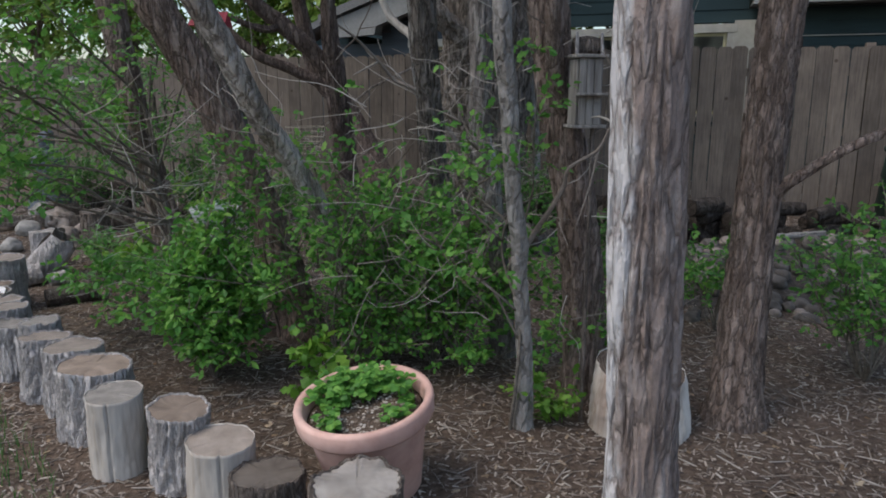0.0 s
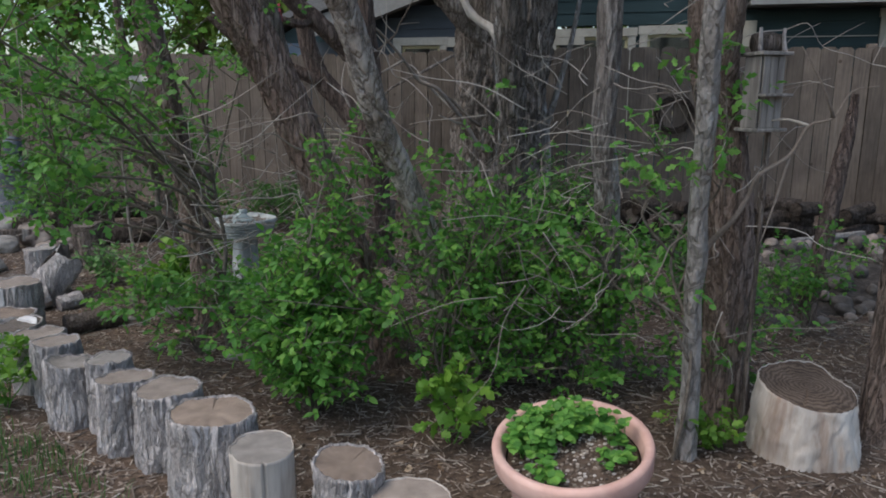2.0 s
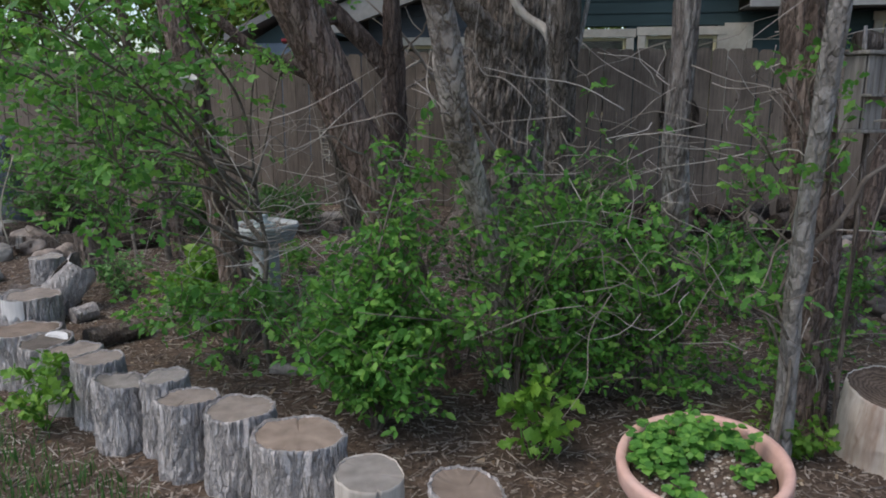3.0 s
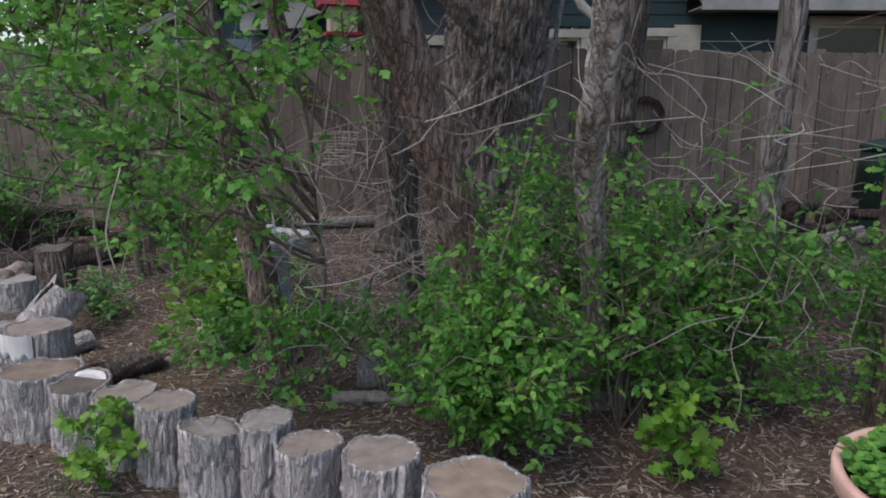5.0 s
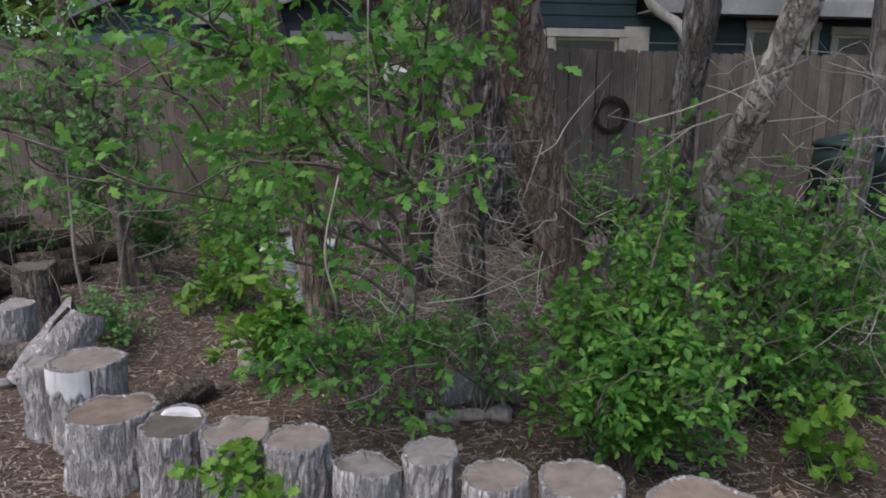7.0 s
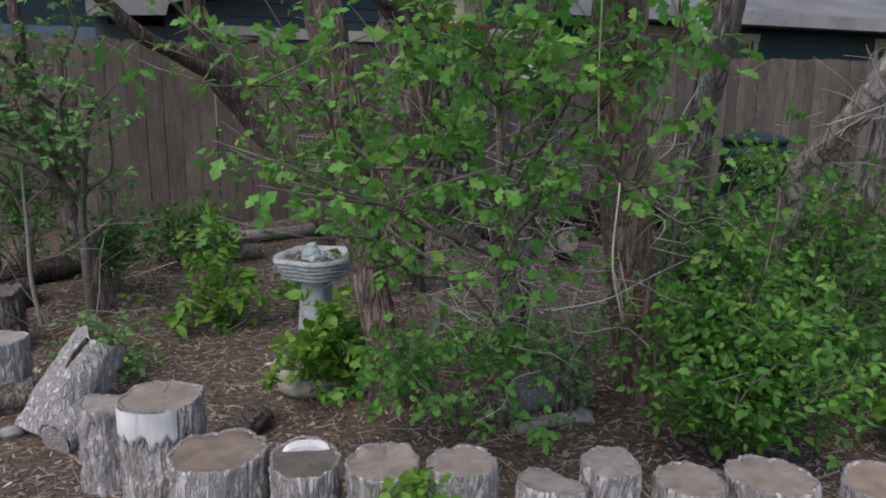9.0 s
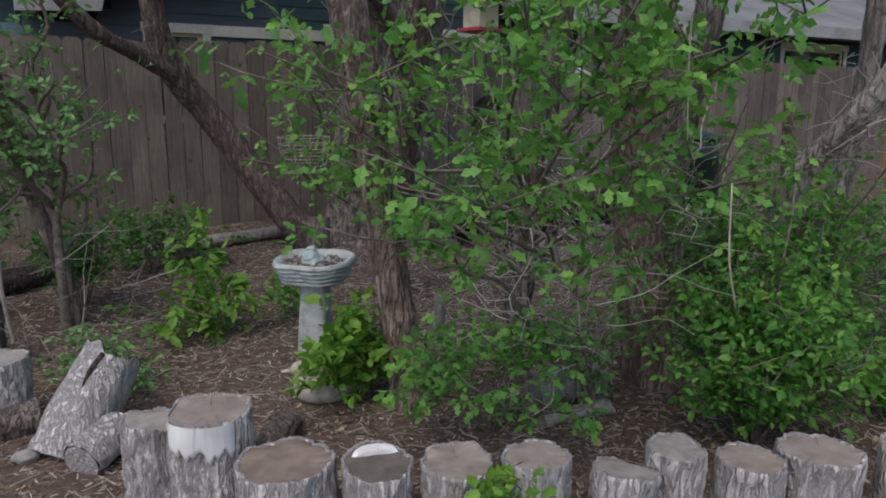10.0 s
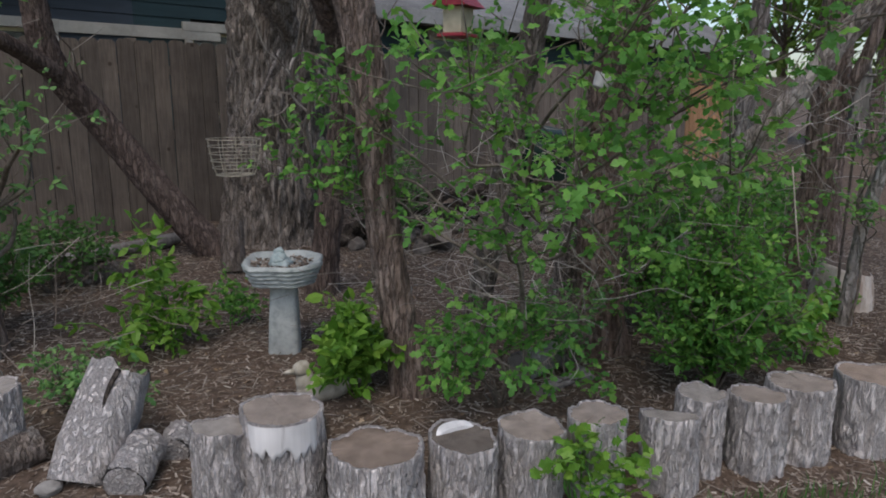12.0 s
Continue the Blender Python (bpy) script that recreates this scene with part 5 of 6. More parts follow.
# ---- birdbath ----
def birdbath():
    bx, by = -1.9, 5.95
    t = thing("birdbath", "blue-grey cast concrete birdbath with a ruffled squarish basin", "birdbath", "", (bx, by, ground_z(bx, by) - 0.045), 35)

    def squared(p):
        """How far a rounded square reaches at an angle."""
        return lambda a: (abs(math.cos(a)) ** p + abs(math.sin(a)) ** p) ** (-1 / p)

    foot, bowl = squared(5.0), squared(2.7)
    v, f = lathe([(0.09, 0), (0.094, 0.006), (0.092, 0.05), (0.084, 0.25), (0.076, 0.42), (0.074, 0.45), (0.08, 0.455)], 64, lambda a, r, z: r * foot(a))
    lean = [(x + 0.03 * z, y - 0.02 * z, z) for x, y, z in v]
    link("pedestal", lean, f, M_CONCRETE, t, smooth=True)
    prof = [(0.07, 0.45), (0.13, 0.452)]
    zz = 0.456
    for k in range(5):
        out = 0.165 + 0.011 * k
        prof += [(out, zz), (out + 0.017, zz + 0.004), (out + 0.021, zz + 0.013), (out + 0.013, zz + 0.021)]
        zz += 0.025
    prof += [(0.222, zz + 0.004), (0.212, zz + 0.006), (0.196, zz - 0.002), (0.18, zz - 0.025), (0.14, zz - 0.046), (0.08, zz - 0.052), (0.02, zz - 0.053)]

    def ruffle(a, r, z):
        edge = min(1, max(0, (r - 0.12) / 0.06))
        layer = int((z - 0.45) / 0.025)
        return r * bowl(a) * (1 + edge * (0.013 * math.sin(9 * a + 1.3 * layer) + 0.012 * math.sin(23 * a + 2.1 * layer)) - 0.03 * edge * abs(math.cos(2 * a)) ** 6)

    v, f = lathe(prof, 144, ruffle)
    basin = [(x + 0.014, y - 0.009, z + 0.02 * x - 0.003 * math.sin(6 * math.atan2(y, x)) * min(1, math.hypot(x, y) / 0.2)) for x, y, z in v]
    link("basin", basin, f, M_CONCRETE, t, smooth=True)
    r = random.Random(3)
    bits = []
    for i in range(190):
        a, q = r.uniform(0, 6.28), 0.165 * math.sqrt(r.random())
        h = 0.548 + 0.022 * (q / 0.165) ** 2
        bits.append(tube(np.array([(q * math.cos(a), q * math.sin(a), h), (q * math.cos(a) + r.uniform(-0.03, 0.03), q * math.sin(a) + r.uniform(-0.03, 0.03), h + r.uniform(0.0, 0.014))]), np.array([0.006, 0.003]), 5, smooth_path=False))
    v, f = join(bits)
    tagged(link("debris", v, f, M_CHIPS, t, "dead leaves and twigs in the basin"), kind="stuff")
    bm = bmesh.new()
    for c, q in (((0.01, 0.0, 0.56), (0.085, 0.07, 0.035)), ((0.0, 0.01, 0.585), (0.06, 0.055, 0.045)), ((0.015, 0.01, 0.63), (0.03, 0.03, 0.022)), ((-0.05, -0.03, 0.562), (0.035, 0.022, 0.022)), ((0.06, -0.03, 0.562), (0.035, 0.022, 0.022))):
        bmesh.ops.create_uvsphere(bm, u_segments=18, v_segments=12, radius=1, matrix=Matrix.Translation(c) @ Matrix.Diagonal((*q, 1)))
    for vert in bm.verts:
        vert.co += 0.014 * noise.noise_vector(vert.co * 34)
    part("basin_ornament", bm, M_TEAL_PAINT, t, "small pale blue-grey ornament", True)


birdbath()


def duck_statue():
    bm = bmesh.new()
    for c, s in (((0, 0, 0.06), (0.13, 0.07, 0.065)), ((-0.085, 0, 0.1), (0.045, 0.04, 0.06)), ((-0.1, 0, 0.165), (0.042, 0.035, 0.036)), ((0.12, 0, 0.075), (0.07, 0.045, 0.025))):
        bmesh.ops.create_uvsphere(bm, u_segments=24, v_segments=16, radius=1, matrix=Matrix.Translation(c) @ Matrix.Diagonal((*s, 1)))
    bmesh.ops.create_cone(bm, cap_ends=True, segments=14, radius1=0.018, radius2=0.006, depth=0.05, matrix=Matrix.Translation((-0.155, 0, 0.158)) @ Matrix.Rotation(radians(-90), 4, "Y"))
    for vert in bm.verts:
        vert.co += 0.004 * noise.noise_vector(vert.co * 30)
    ob = part("duck_statue", bm, M_DUCK, None, smooth=True, at=pose(-2.27, 5.38, ground_z(-2.27, 5.38) - 0.012, 0, 0, -35) @ Matrix.Scale(1.12, 4))
    tagged(ob, "weathered tan stone duck statue beside the birdbath", "statue")


duck_statue()

# ---- birdhouse ----
def birdhouse():
    t = thing("birdhouse", "silvered scrap-wood birdhouse with two ledges on a stake", "birdhouse", "", (0.6, 3.1, 0), 12)
    t.scale = (0.72, 0.72, 1)
    for k in range(3):
        part("front_slat", box_bm(0.043, 0.012, 0.27, (-0.046 + 0.046 * k, -0.07, 1.5), 0.003), M_GREYWOOD, t)
    for s in (-1, 1):
        part("side_panel", box_bm(0.012, 0.12, 0.27, (0.075 * s, -0.004, 1.5), 0.003), M_GREYWOOD, t)
    part("back_panel", box_bm(0.14, 0.012, 0.27, (0, 0.058, 1.5), 0.003), M_GREYWOOD, t)
    part("floor", box_bm(0.2, 0.18, 0.014, (0, -0.012, 1.358), 0.003), M_GREYWOOD, t)
    part("ledge", box_bm(0.185, 0.06, 0.012, (0, -0.1, 1.49), 0.003), M_GREYWOOD, t)
    part("roof", box_bm(0.2, 0.2, 0.014, (0, 0, 1.645), 0.003), M_GREYWOOD, t)
    for s in (-1, 1):
        v, f = tube([(0.08 * s, -0.05, 1.65), (0.075 * s, -0.04, 1.7), (0.078 * s, -0.04, 1.74)], [0.012, 0.011, 0.008], 8, 0.02, lumps=0.002)
        link("roof_post", v, f, M_LOG_BARK, t, smooth=True)
    v, f = tube([(-0.08, 0, 1.685), (0, 0, 1.69), (0.08, 0, 1.685)], [0.034, 0.036, 0.033], 20, 0.02, 0.003, 30)
    link("roof_log", v, f, M_LOG_BROWN, t, smooth=True)
    v, f = tube([(0.05, -0.02, -0.05), (0.052, -0.02, 0.7), (0.05, -0.02, 1.36)], [0.014, 0.014, 0.013], 10, 0.05, lumps=0.003)
    link("stake", v, f, M_LOG_BROWN, t, smooth=True)


birdhouse()

# ---- hanging and standing garden things ----
def wire_basket():
    t = thing("wire_basket", "pale wire hanging basket against the trunk", "basket", "", (-1.3, 6.85, 0.96))
    t.scale = (1.22, 1.22, 1.22)
    bits = []
    for k in range(6):
        zz, r = 0.2 * k / 5, 0.105 + 0.045 * (k / 5) ** 0.6
        bits.append(tube(np.array([(r * math.cos(a), r * math.sin(a), zz) for a in np.linspace(0, 6.3, 33)]), np.full(33, 0.0028), 5, smooth_path=False))
    for k in range(9):
        a = 2 * math.pi * k / 9
        bits.append(tube(np.array([((0.105 + 0.045 * u ** 0.6) * math.cos(a), (0.105 + 0.045 * u ** 0.6) * math.sin(a), 0.2 * u) for u in np.linspace(0, 1, 7)]), np.full(7, 0.0024), 5, smooth_path=False))
    for k in range(5):
        x = -0.08 + 0.04 * k
        w = math.sqrt(0.105 ** 2 - x * x)
        bits.append(tube(np.array([(x, -w, 0), (x, w, 0)]), np.full(2, 0.0024), 5, smooth_path=False))
    v, f = join(bits)
    link("cage", v, f, M_WIRE, t)
    v, f = tube(np.array([(0.13, 0.07, 0.2), (0.5, 0.2, 0.5), (1.0, 0.5, 0.75)]), np.array([0.006, 0.008, 0.012]), 6, smooth_path=False)
    link("branch_hook", v, f, M_BARK_DARK, t)


wire_basket()


def feeder():
    t = thing("bird_feeder", "hanging cream bird feeder with a red roof and tray", "feeder", "", (-1.555, 5.0, 1.8))
    part("tray", box_bm(0.19, 0.15, 0.018, (0, 0, 0.0)), M_RED, t)
    part("box", box_bm(0.145, 0.105, 0.13, (0, 0, 0.075)), M_CREAM, t)
    bm = bmesh.new()
    vs = [bm.verts.new(c) for c in ((-0.12, -0.1, 0.14), (0.12, -0.1, 0.14), (0.12, 0.1, 0.14), (-0.12, 0.1, 0.14), (-0.12, 0, 0.235), (0.12, 0, 0.235))]
    for q in ((0, 1, 5, 4), (2, 3, 4, 5), (0, 4, 3), (1, 2, 5), (0, 3, 2, 1)):
        bm.faces.new([vs[i] for i in q])
    part("roof", bm, M_RED, t, "red gabled roof")
    v, f = tube(np.array([(0, 0, 0.23), (0.01, 0, 0.6), (-0.3, 0.02, 1.2)]), np.full(3, 0.002), 5, smooth_path=False)
    link("hanging_wire", v, f, M_WIRE, t)


feeder()


def wreath():
    m = on_fence(2.75, -0.05, 1.28)
    t = tagged(new("wreath"), "dark twig wreath hung on the fence boards", "wreath")
    t.matrix_basis = m
    bits = []
    r = random.Random(4)
    for k in range(70):
        a0, rad, off = r.uniform(0, 6.28), r.uniform(0.15, 0.22), r.uniform(-0.03, 0.03)
        bits.append(tube(np.array([((rad + r.uniform(-0.012, 0.012)) * math.cos(a0 + d), off, (rad + r.uniform(-0.012, 0.012)) * math.sin(a0 + d)) for d in np.linspace(0, 1.6, 8)]), np.linspace(0.006, 0.002, 8), 5, smooth_path=False))
    v, f = join(bits)
    link("twig_ring", v, f, M_LOG_DARK, t)


wreath()


def cup():
    v, f = lathe([(0.03, 0), (0.034, 0.005), (0.042, 0.05), (0.045, 0.055), (0.04, 0.055), (0.032, 0.01)], 24)
    tagged(link("hanging_cup", v, f, M_WHITE, smooth=True, at=pose(-2.04, 4.1, 1.525, 20, 15, 0)), "small white cup perched on a dead branch", "cup")


cup()


def rock(label, x, y, r, squash=0.7, material=None, seed=0, group="rocks by the bed", name="rock", fine=4):
    bm = bmesh.new()
    bmesh.ops.create_icosphere(bm, subdivisions=fine, radius=1)
    off = Vector((seed * 3.1, seed, 0))
    for v in bm.verts:
        n = v.co.copy()
        v.co = n * (1 + 0.3 * noise.noise(n * 1.1 + off) + 0.12 * noise.noise(n * 2.7 + off) + 0.03 * noise.noise(n * 9 + off))
        v.co = Vector((v.co.x * r, v.co.y * r * 0.8, v.co.z * r * squash))
    ob = part(name, bm, material or M_ROCK, smooth=True, at=pose(x, y, ground_z(x, y) + r * squash * 0.55, 0, 0, seed * 77))
    return tagged(ob, label, "rock", group)


rr = random.Random(21)
for i, (x, y, r) in enumerate([(-4.55, 8.1, 0.19), (-4.16, 7.66, 0.2), (-3.85, 7.15, 0.13), (-4.15, 6.75, 0.12), (-4.0, 8.1, 0.16), (-3.7, 7.95, 0.13), (-4.35, 7.4, 0.13), (-3.75, 7.35, 0.12), (-4.8, 7.7, 0.14), (-3.55, 7.6, 0.1)]):
    rock("rounded tan-brown rock in the rock border", x, y, r, 0.75, M_ROCK if i % 3 else M_GREY_ROCK, i + 1)
for i, (x, y, r) in enumerate([(-3.25, 5.95, 0.06), (-3.52, 5.72, 0.05), (0.78, 2.1, 0.04), (1.0, 1.95, 0.045), (-1.42, 4.3, 0.07), (-2.55, 5.25, 0.035), (1.9, 2.6, 0.04)]):
    rock("small pale stone on the mulch", x, y, r, 0.6, M_GREY_ROCK, i + 20, "loose stones", "stone")

for i in range(26):
    s, o = rr.uniform(-0.2, 3.6), rr.uniform(-0.35, 0.25)
    p = FENCE_O + FENCE_U * (s + 1.2) - FENCE_N * (2.35 + o)
    rock("dark cobble in the heap before the fence", p.x, p.y, rr.uniform(0.06, 0.11), 0.75, M_ROCK_DARK, i + 50, "heaped cobbles", "cobble")

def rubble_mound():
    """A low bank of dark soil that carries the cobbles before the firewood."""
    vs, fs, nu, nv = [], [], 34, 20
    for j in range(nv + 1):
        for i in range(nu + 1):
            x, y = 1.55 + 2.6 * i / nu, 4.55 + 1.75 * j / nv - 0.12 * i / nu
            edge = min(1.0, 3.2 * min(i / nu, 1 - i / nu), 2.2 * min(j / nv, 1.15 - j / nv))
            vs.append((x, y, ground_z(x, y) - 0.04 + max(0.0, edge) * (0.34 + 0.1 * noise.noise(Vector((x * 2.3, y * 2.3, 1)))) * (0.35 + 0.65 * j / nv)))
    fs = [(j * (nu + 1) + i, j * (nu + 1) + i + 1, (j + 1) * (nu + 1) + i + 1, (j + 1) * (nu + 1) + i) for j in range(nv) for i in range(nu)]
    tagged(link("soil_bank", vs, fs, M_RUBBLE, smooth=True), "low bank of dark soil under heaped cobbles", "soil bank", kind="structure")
    r = random.Random(33)
    for k in range(190):
        i, j = r.randint(2, nu - 2), int((nv - 3) * r.random() ** 1.5) + 1
        x, y, z = vs[j * (nu + 1) + i]
        ob = rock("dark cobble heaped on the soil bank", x + r.uniform(-0.04, 0.04), y + r.uniform(-0.04, 0.04), r.uniform(0.04, 0.085), 0.75, M_ROCK_DARK if k % 4 else M_ROCK, k + 90, "heaped cobbles", "cobble", 3)
        ob.location.z = z + 0.02


rubble_mound()

# plank and statue at the far end
part_ob = part("border_plank", box_bm(1.6, 0.05, 0.12, bevel=0.008), M_LOG_BROWN, at=pose(-4.5, 7.45, 0.2, 4, 2, 14))
tagged(part_ob, "dark weathered plank edging the rock border", "plank")

def garden_statue():
    """A draped seated figure, worn down to plain rounded masses."""
    v, f = lathe([(0.24, 0), (0.26, 0.03), (0.265, 0.1), (0.24, 0.2), (0.225, 0.3), (0.18, 0.4), (0.16, 0.48), (0.185, 0.58), (0.19, 0.66), (0.15, 0.72), (0.075, 0.76), (0.065, 0.785), (0.085, 0.82), (0.094, 0.87), (0.085, 0.92), (0.05, 0.96), (0.012, 0.97)], 56)
    v = [tuple(Vector(p) * (1 + 0.1 * noise.noise(Vector(p) * 5)) + 0.02 * noise.noise_vector(Vector(p) * 14) - Vector((0, 0.1 * max(0.0, 0.4 - p[2]), 0))) for p in v]
    ob = link("garden_statue", v, f, M_BAG, smooth=True, at=pose(-4.72, 8.6, ground_z(-4.72, 8.6) + 0.0, 0, 0, 25))
    tagged(ob, "dark blue-grey seated garden statue among the rocks", "statue")


garden_statue()

# ---- firewood heap near the fence ----
wr = random.Random(8)
WOOD = "split firewood heap"
for lvl in range(4):
    for k in range(14 - 2 * lvl):
        s = -0.6 + 0.3 * k + 0.3 * lvl + wr.uniform(-0.12, 0.12)
        base = FENCE_O + FENCE_U * (s + 1.7) - FENCE_N * (1.75 + wr.uniform(-0.12, 0.12))
        ang = wr.uniform(-1.2, 1.2)
        d = Vector((math.cos(ang), math.sin(ang), wr.uniform(-0.12, 0.12))) * wr.uniform(0.14, 0.26)
        zz = ground_z(base.x, base.y) + 0.06 + 0.105 * lvl
        r = wr.uniform(0.045, 0.075)
        lying_log("split firewood log in a dark heap", (base.x - d.x, base.y - d.y, zz - d.z), (base.x + d.x, base.y + d.y, zz + d.z), r, M_LOG_DARK, wr.choice((M_LOG_DARK, M_END_DARK, M_LOG_DARK)), lvl * 20 + k, "firewood", "firewood_log", WOOD)
lying_log("pale-ended branch log sticking out of the heap", (1.95, 5.75, 0.5), (1.72, 5.5, 0.6), 0.05, M_LOG_BROWN, M_END_TAN, 77, "firewood", "firewood_log", WOOD)
lying_log("pale straight pole lying by the heap", (2.3, 5.6, 0.36), (3.2, 5.9, 0.36), 0.02, M_GREYWOOD, M_END_TAN, 78, "pole", "pole")
lying_log("short round log by the great tree", (0.85, 6.5, 0.2), (0.72, 6.3, 0.28), 0.1, M_LOG_BROWN, M_END_TAN, 79, "log", "log_chunk")


def bin_box():
    t = thing("compost_bin", "dark green plastic compost bin with a domed lid", "bin", "", (4.6, 6.78, ground_z(4.6, 6.78) - 0.01), -18)
    v, f = lathe([(0.42, 0), (0.42, 0.04), (0.4, 0.3), (0.41, 0.31), (0.38, 0.6), (0.39, 0.61), (0.36, 0.86)], 40)
    link("body", v, f, M_BIN, t, smooth=True)
    v, f = lathe([(0.385, 0.855), (0.39, 0.89), (0.33, 0.93), (0.15, 0.97), (0.08, 0.99)], 40)
    link("lid", v, f, M_BIN, t, smooth=True)


bin_box()

# ---- shrubs and shoots ----
shrub("lilac_shrub", "dense leafy green shrub growing from the mulch", (-1.23, 3.65, 0), dome(24, 0.36, 0.36, 0.25, 0.85, 1) + [((0.2, 0.08, 1.35), 1), ((0.15, 0.1, 1.1), 1), ((0.26, 0.1, 1.2), 0.8)], 28, 10, 0.05, M_LEAF, M_STEM, 0.2, 0.009, start=0.25)
shrub("lilac_shrub", "loose green undergrowth between the slim trees", (-0.05, 3.85, 0), dome(15, 0.9, 0.4, 0.5, 1.0, 2), 24, 8, 0.056, M_LEAF, M_STEM, 0.3, 0.005, start=0.5)
shrub("undergrowth", "cool green leafy undergrowth under the leaning trees", (-0.35, 4.25, 0), dome(16, 0.6, 0.35, 0.3, 1.0, 3), 18, 8, 0.05, M_LEAF_DARK, M_STEM, 0.25, 0.008, lobed=True)
shrub("undergrowth", "sparse green shrub with thin pale stems", (-1.5, 4.35, 0), dome(6, 0.3, 0.25, 0.25, 0.5, 4), 9, 7, 0.05, M_LEAF_BLUE, M_STEM, 0.22, 0.008, lobed=True)
SPREAD = [((-0.65, -0.75, 1.0), 1), ((-0.5, -1.15, 1.3), 1.2), ((-0.9, -0.5, 1.3), 1), ((-0.5, -0.95, 1.6), 1.1), ((-1.05, -0.95, 1.55), 1.2), ((-0.45, 0.15, 1.5), 1), ((-1.1, -0.25, 1.05), 1), ((-0.55, -1.3, 1.75), 1.3), ((-1.25, -0.7, 1.25), 1), ((-1.4, -0.2, 1.5), 1), ((-1.3, -0.85, 1.85), 1.2), ((-0.65, 0.9, 1.25), 1), ((-0.5, 0.75, 1.0), 0.8), ((-0.8, 0.7, 1.5), 1), ((-0.75, -1.05, 1.95), 1.2), ((-0.35, -0.6, 2.0), 1.1), ((0.25, 0.3, 1.9), 1.1)]
shrub("box_elder_sapling", "spreading young tree with bright green leaves over the logs", (-1.76, 4.48, 0), SPREAD, 19, 11, 0.06, M_LEAF_LIGHT, M_STEM, 0.42, 0.01, start=0.55, fork=True, up=0.0, spread=0.045, wide=0.9, category="sapling", lobed=True)
shrub("young_plant", "yellow-green young plant beside the birdbath", (-2.18, 5.24, 0), dome(14, 0.3, 0.2, 0.16, 0.42, 5), 6, 6, 0.088, M_LEAF_YEL, M_LEAF_YEL, 0.14, 0.005, wide=0.95, category="plant")
shrub("young_plant", "upright bright green seedling with broad leaves", (-2.2, 6.6, 0.02), [((-0.05, 0.0, 0.66), 1.4), ((-0.22, 0.05, 0.45), 1.2), ((0.12, -0.15, 0.4), 1), ((-0.35, 0.05, 0.22), 1.2), ((0.1, -0.25, 0.2), 1.2), ((-0.12, -0.1, 0.72), 1.2), ((-0.3, -0.1, 0.35), 1.2)], 8, 8, 0.085, M_LEAF_YEL, M_LEAF_LIGHT, 0.2, 0.006, wide=0.85, category="plant", start=0.2)
shrub("young_plant", "small green seedling on the mulch", (-1.75, 6.5, 0.02), dome(4, 0.12, 0.12, 0.15, 0.28, 8), 7, 6, 0.06, M_LEAF, M_LEAF, 0.1, 0.004, category="plant", lobed=True)
shrub("young_plant", "bright broad-leaved seedling on the mulch", (-0.6, 3.25, 0), [((0.0, 0.0, 0.42), 1.2), ((0.05, -0.03, 0.26), 0.9), ((-0.06, -0.02, 0.3), 0.9), ((0.02, -0.05, 0.18), 0.8), ((-0.03, 0.03, 0.36), 0.8)], 5, 4, 0.08, M_LEAF_YEL, M_LEAF_LIGHT, 0.08, 0.004, wide=1.25, category="plant", start=0.4, lobed=True)
shrub("young_plant", "leafy green shoot growing in front of the logs", (-2.72, 3.88, 0), dome(6, 0.06, 0.06, 0.14, 0.27, 9), 6, 5, 0.06, M_LEAF_YEL, M_LEAF_LIGHT, 0.1, 0.004, category="plant", wide=1.2, lobed=True)
shrub("young_plant", "yellow-green shoot at the sapling's foot", (0.5, 3.1, 0), dome(5, 0.12, 0.12, 0.08, 0.16, 10), 6, 5, 0.06, M_LEAF_YEL, M_LEAF_YEL, 0.08, 0.004, category="plant", lobed=True)
shrub("undergrowth", "green shoots round the birdhouse tree", (0.75, 3.45, 0), dome(9, 0.22, 0.2, 0.3, 0.62, 11), 12, 7, 0.05, M_LEAF, M_STEM, 0.2, 0.006, lobed=True)
shrub("undergrowth", "green leafy shrub beside the brown tree", (2.25, 3.6, 0), dome(16, 0.55, 0.5, 0.35, 0.95, 12), 16, 8, 0.05, M_LEAF, M_STEM, 0.26, 0.008, lobed=True)
shrub("undergrowth", "low green shrub in front of the firewood", (1.25, 4.9, 0.03), dome(12, 0.5, 0.35, 0.2, 0.6, 13), 14, 7, 0.05, M_LEAF_DARK, M_STEM, 0.22, 0.007, lobed=True)
shrub("undergrowth", "tangled green shrub along the fence foot", (-1.9, 8.1, 0.1), dome(14, 0.6, 0.35, 0.15, 0.45, 14), 12, 7, 0.06, M_LEAF_DARK, M_STEM, 0.2, 0.007, lobed=True)
shrub("sapling", "thin grey sapling with sparse green leaves", (-2.85, 7.2, 0.05), [((-0.3, 0.05, 1.7), 1.2), ((-0.6, -0.15, 1.4), 1.2), ((0.25, -0.1, 1.5), 1), ((-0.5, 0.1, 1.0), 0.8), ((0.2, 0.1, 0.8), 0.5), ((0.1, 0.0, 2.0), 1), ((-0.1, -0.5, 1.6), 1), ((-0.7, -0.4, 1.8), 1), ((-0.5, -0.3, 1.2), 1), ((0.1, -0.4, 1.2), 0.8), ((-0.9, -0.1, 1.5), 1), ((-0.9, -0.5, 1.3), 1), ((-1.2, -0.4, 1.6), 1), ((-0.2, -0.8, 1.3), 1)], 15, 7, 0.06, M_LEAF_BLUE, M_STEM, 0.32, 0.02, start=0.3, fork=True, category="sapling")
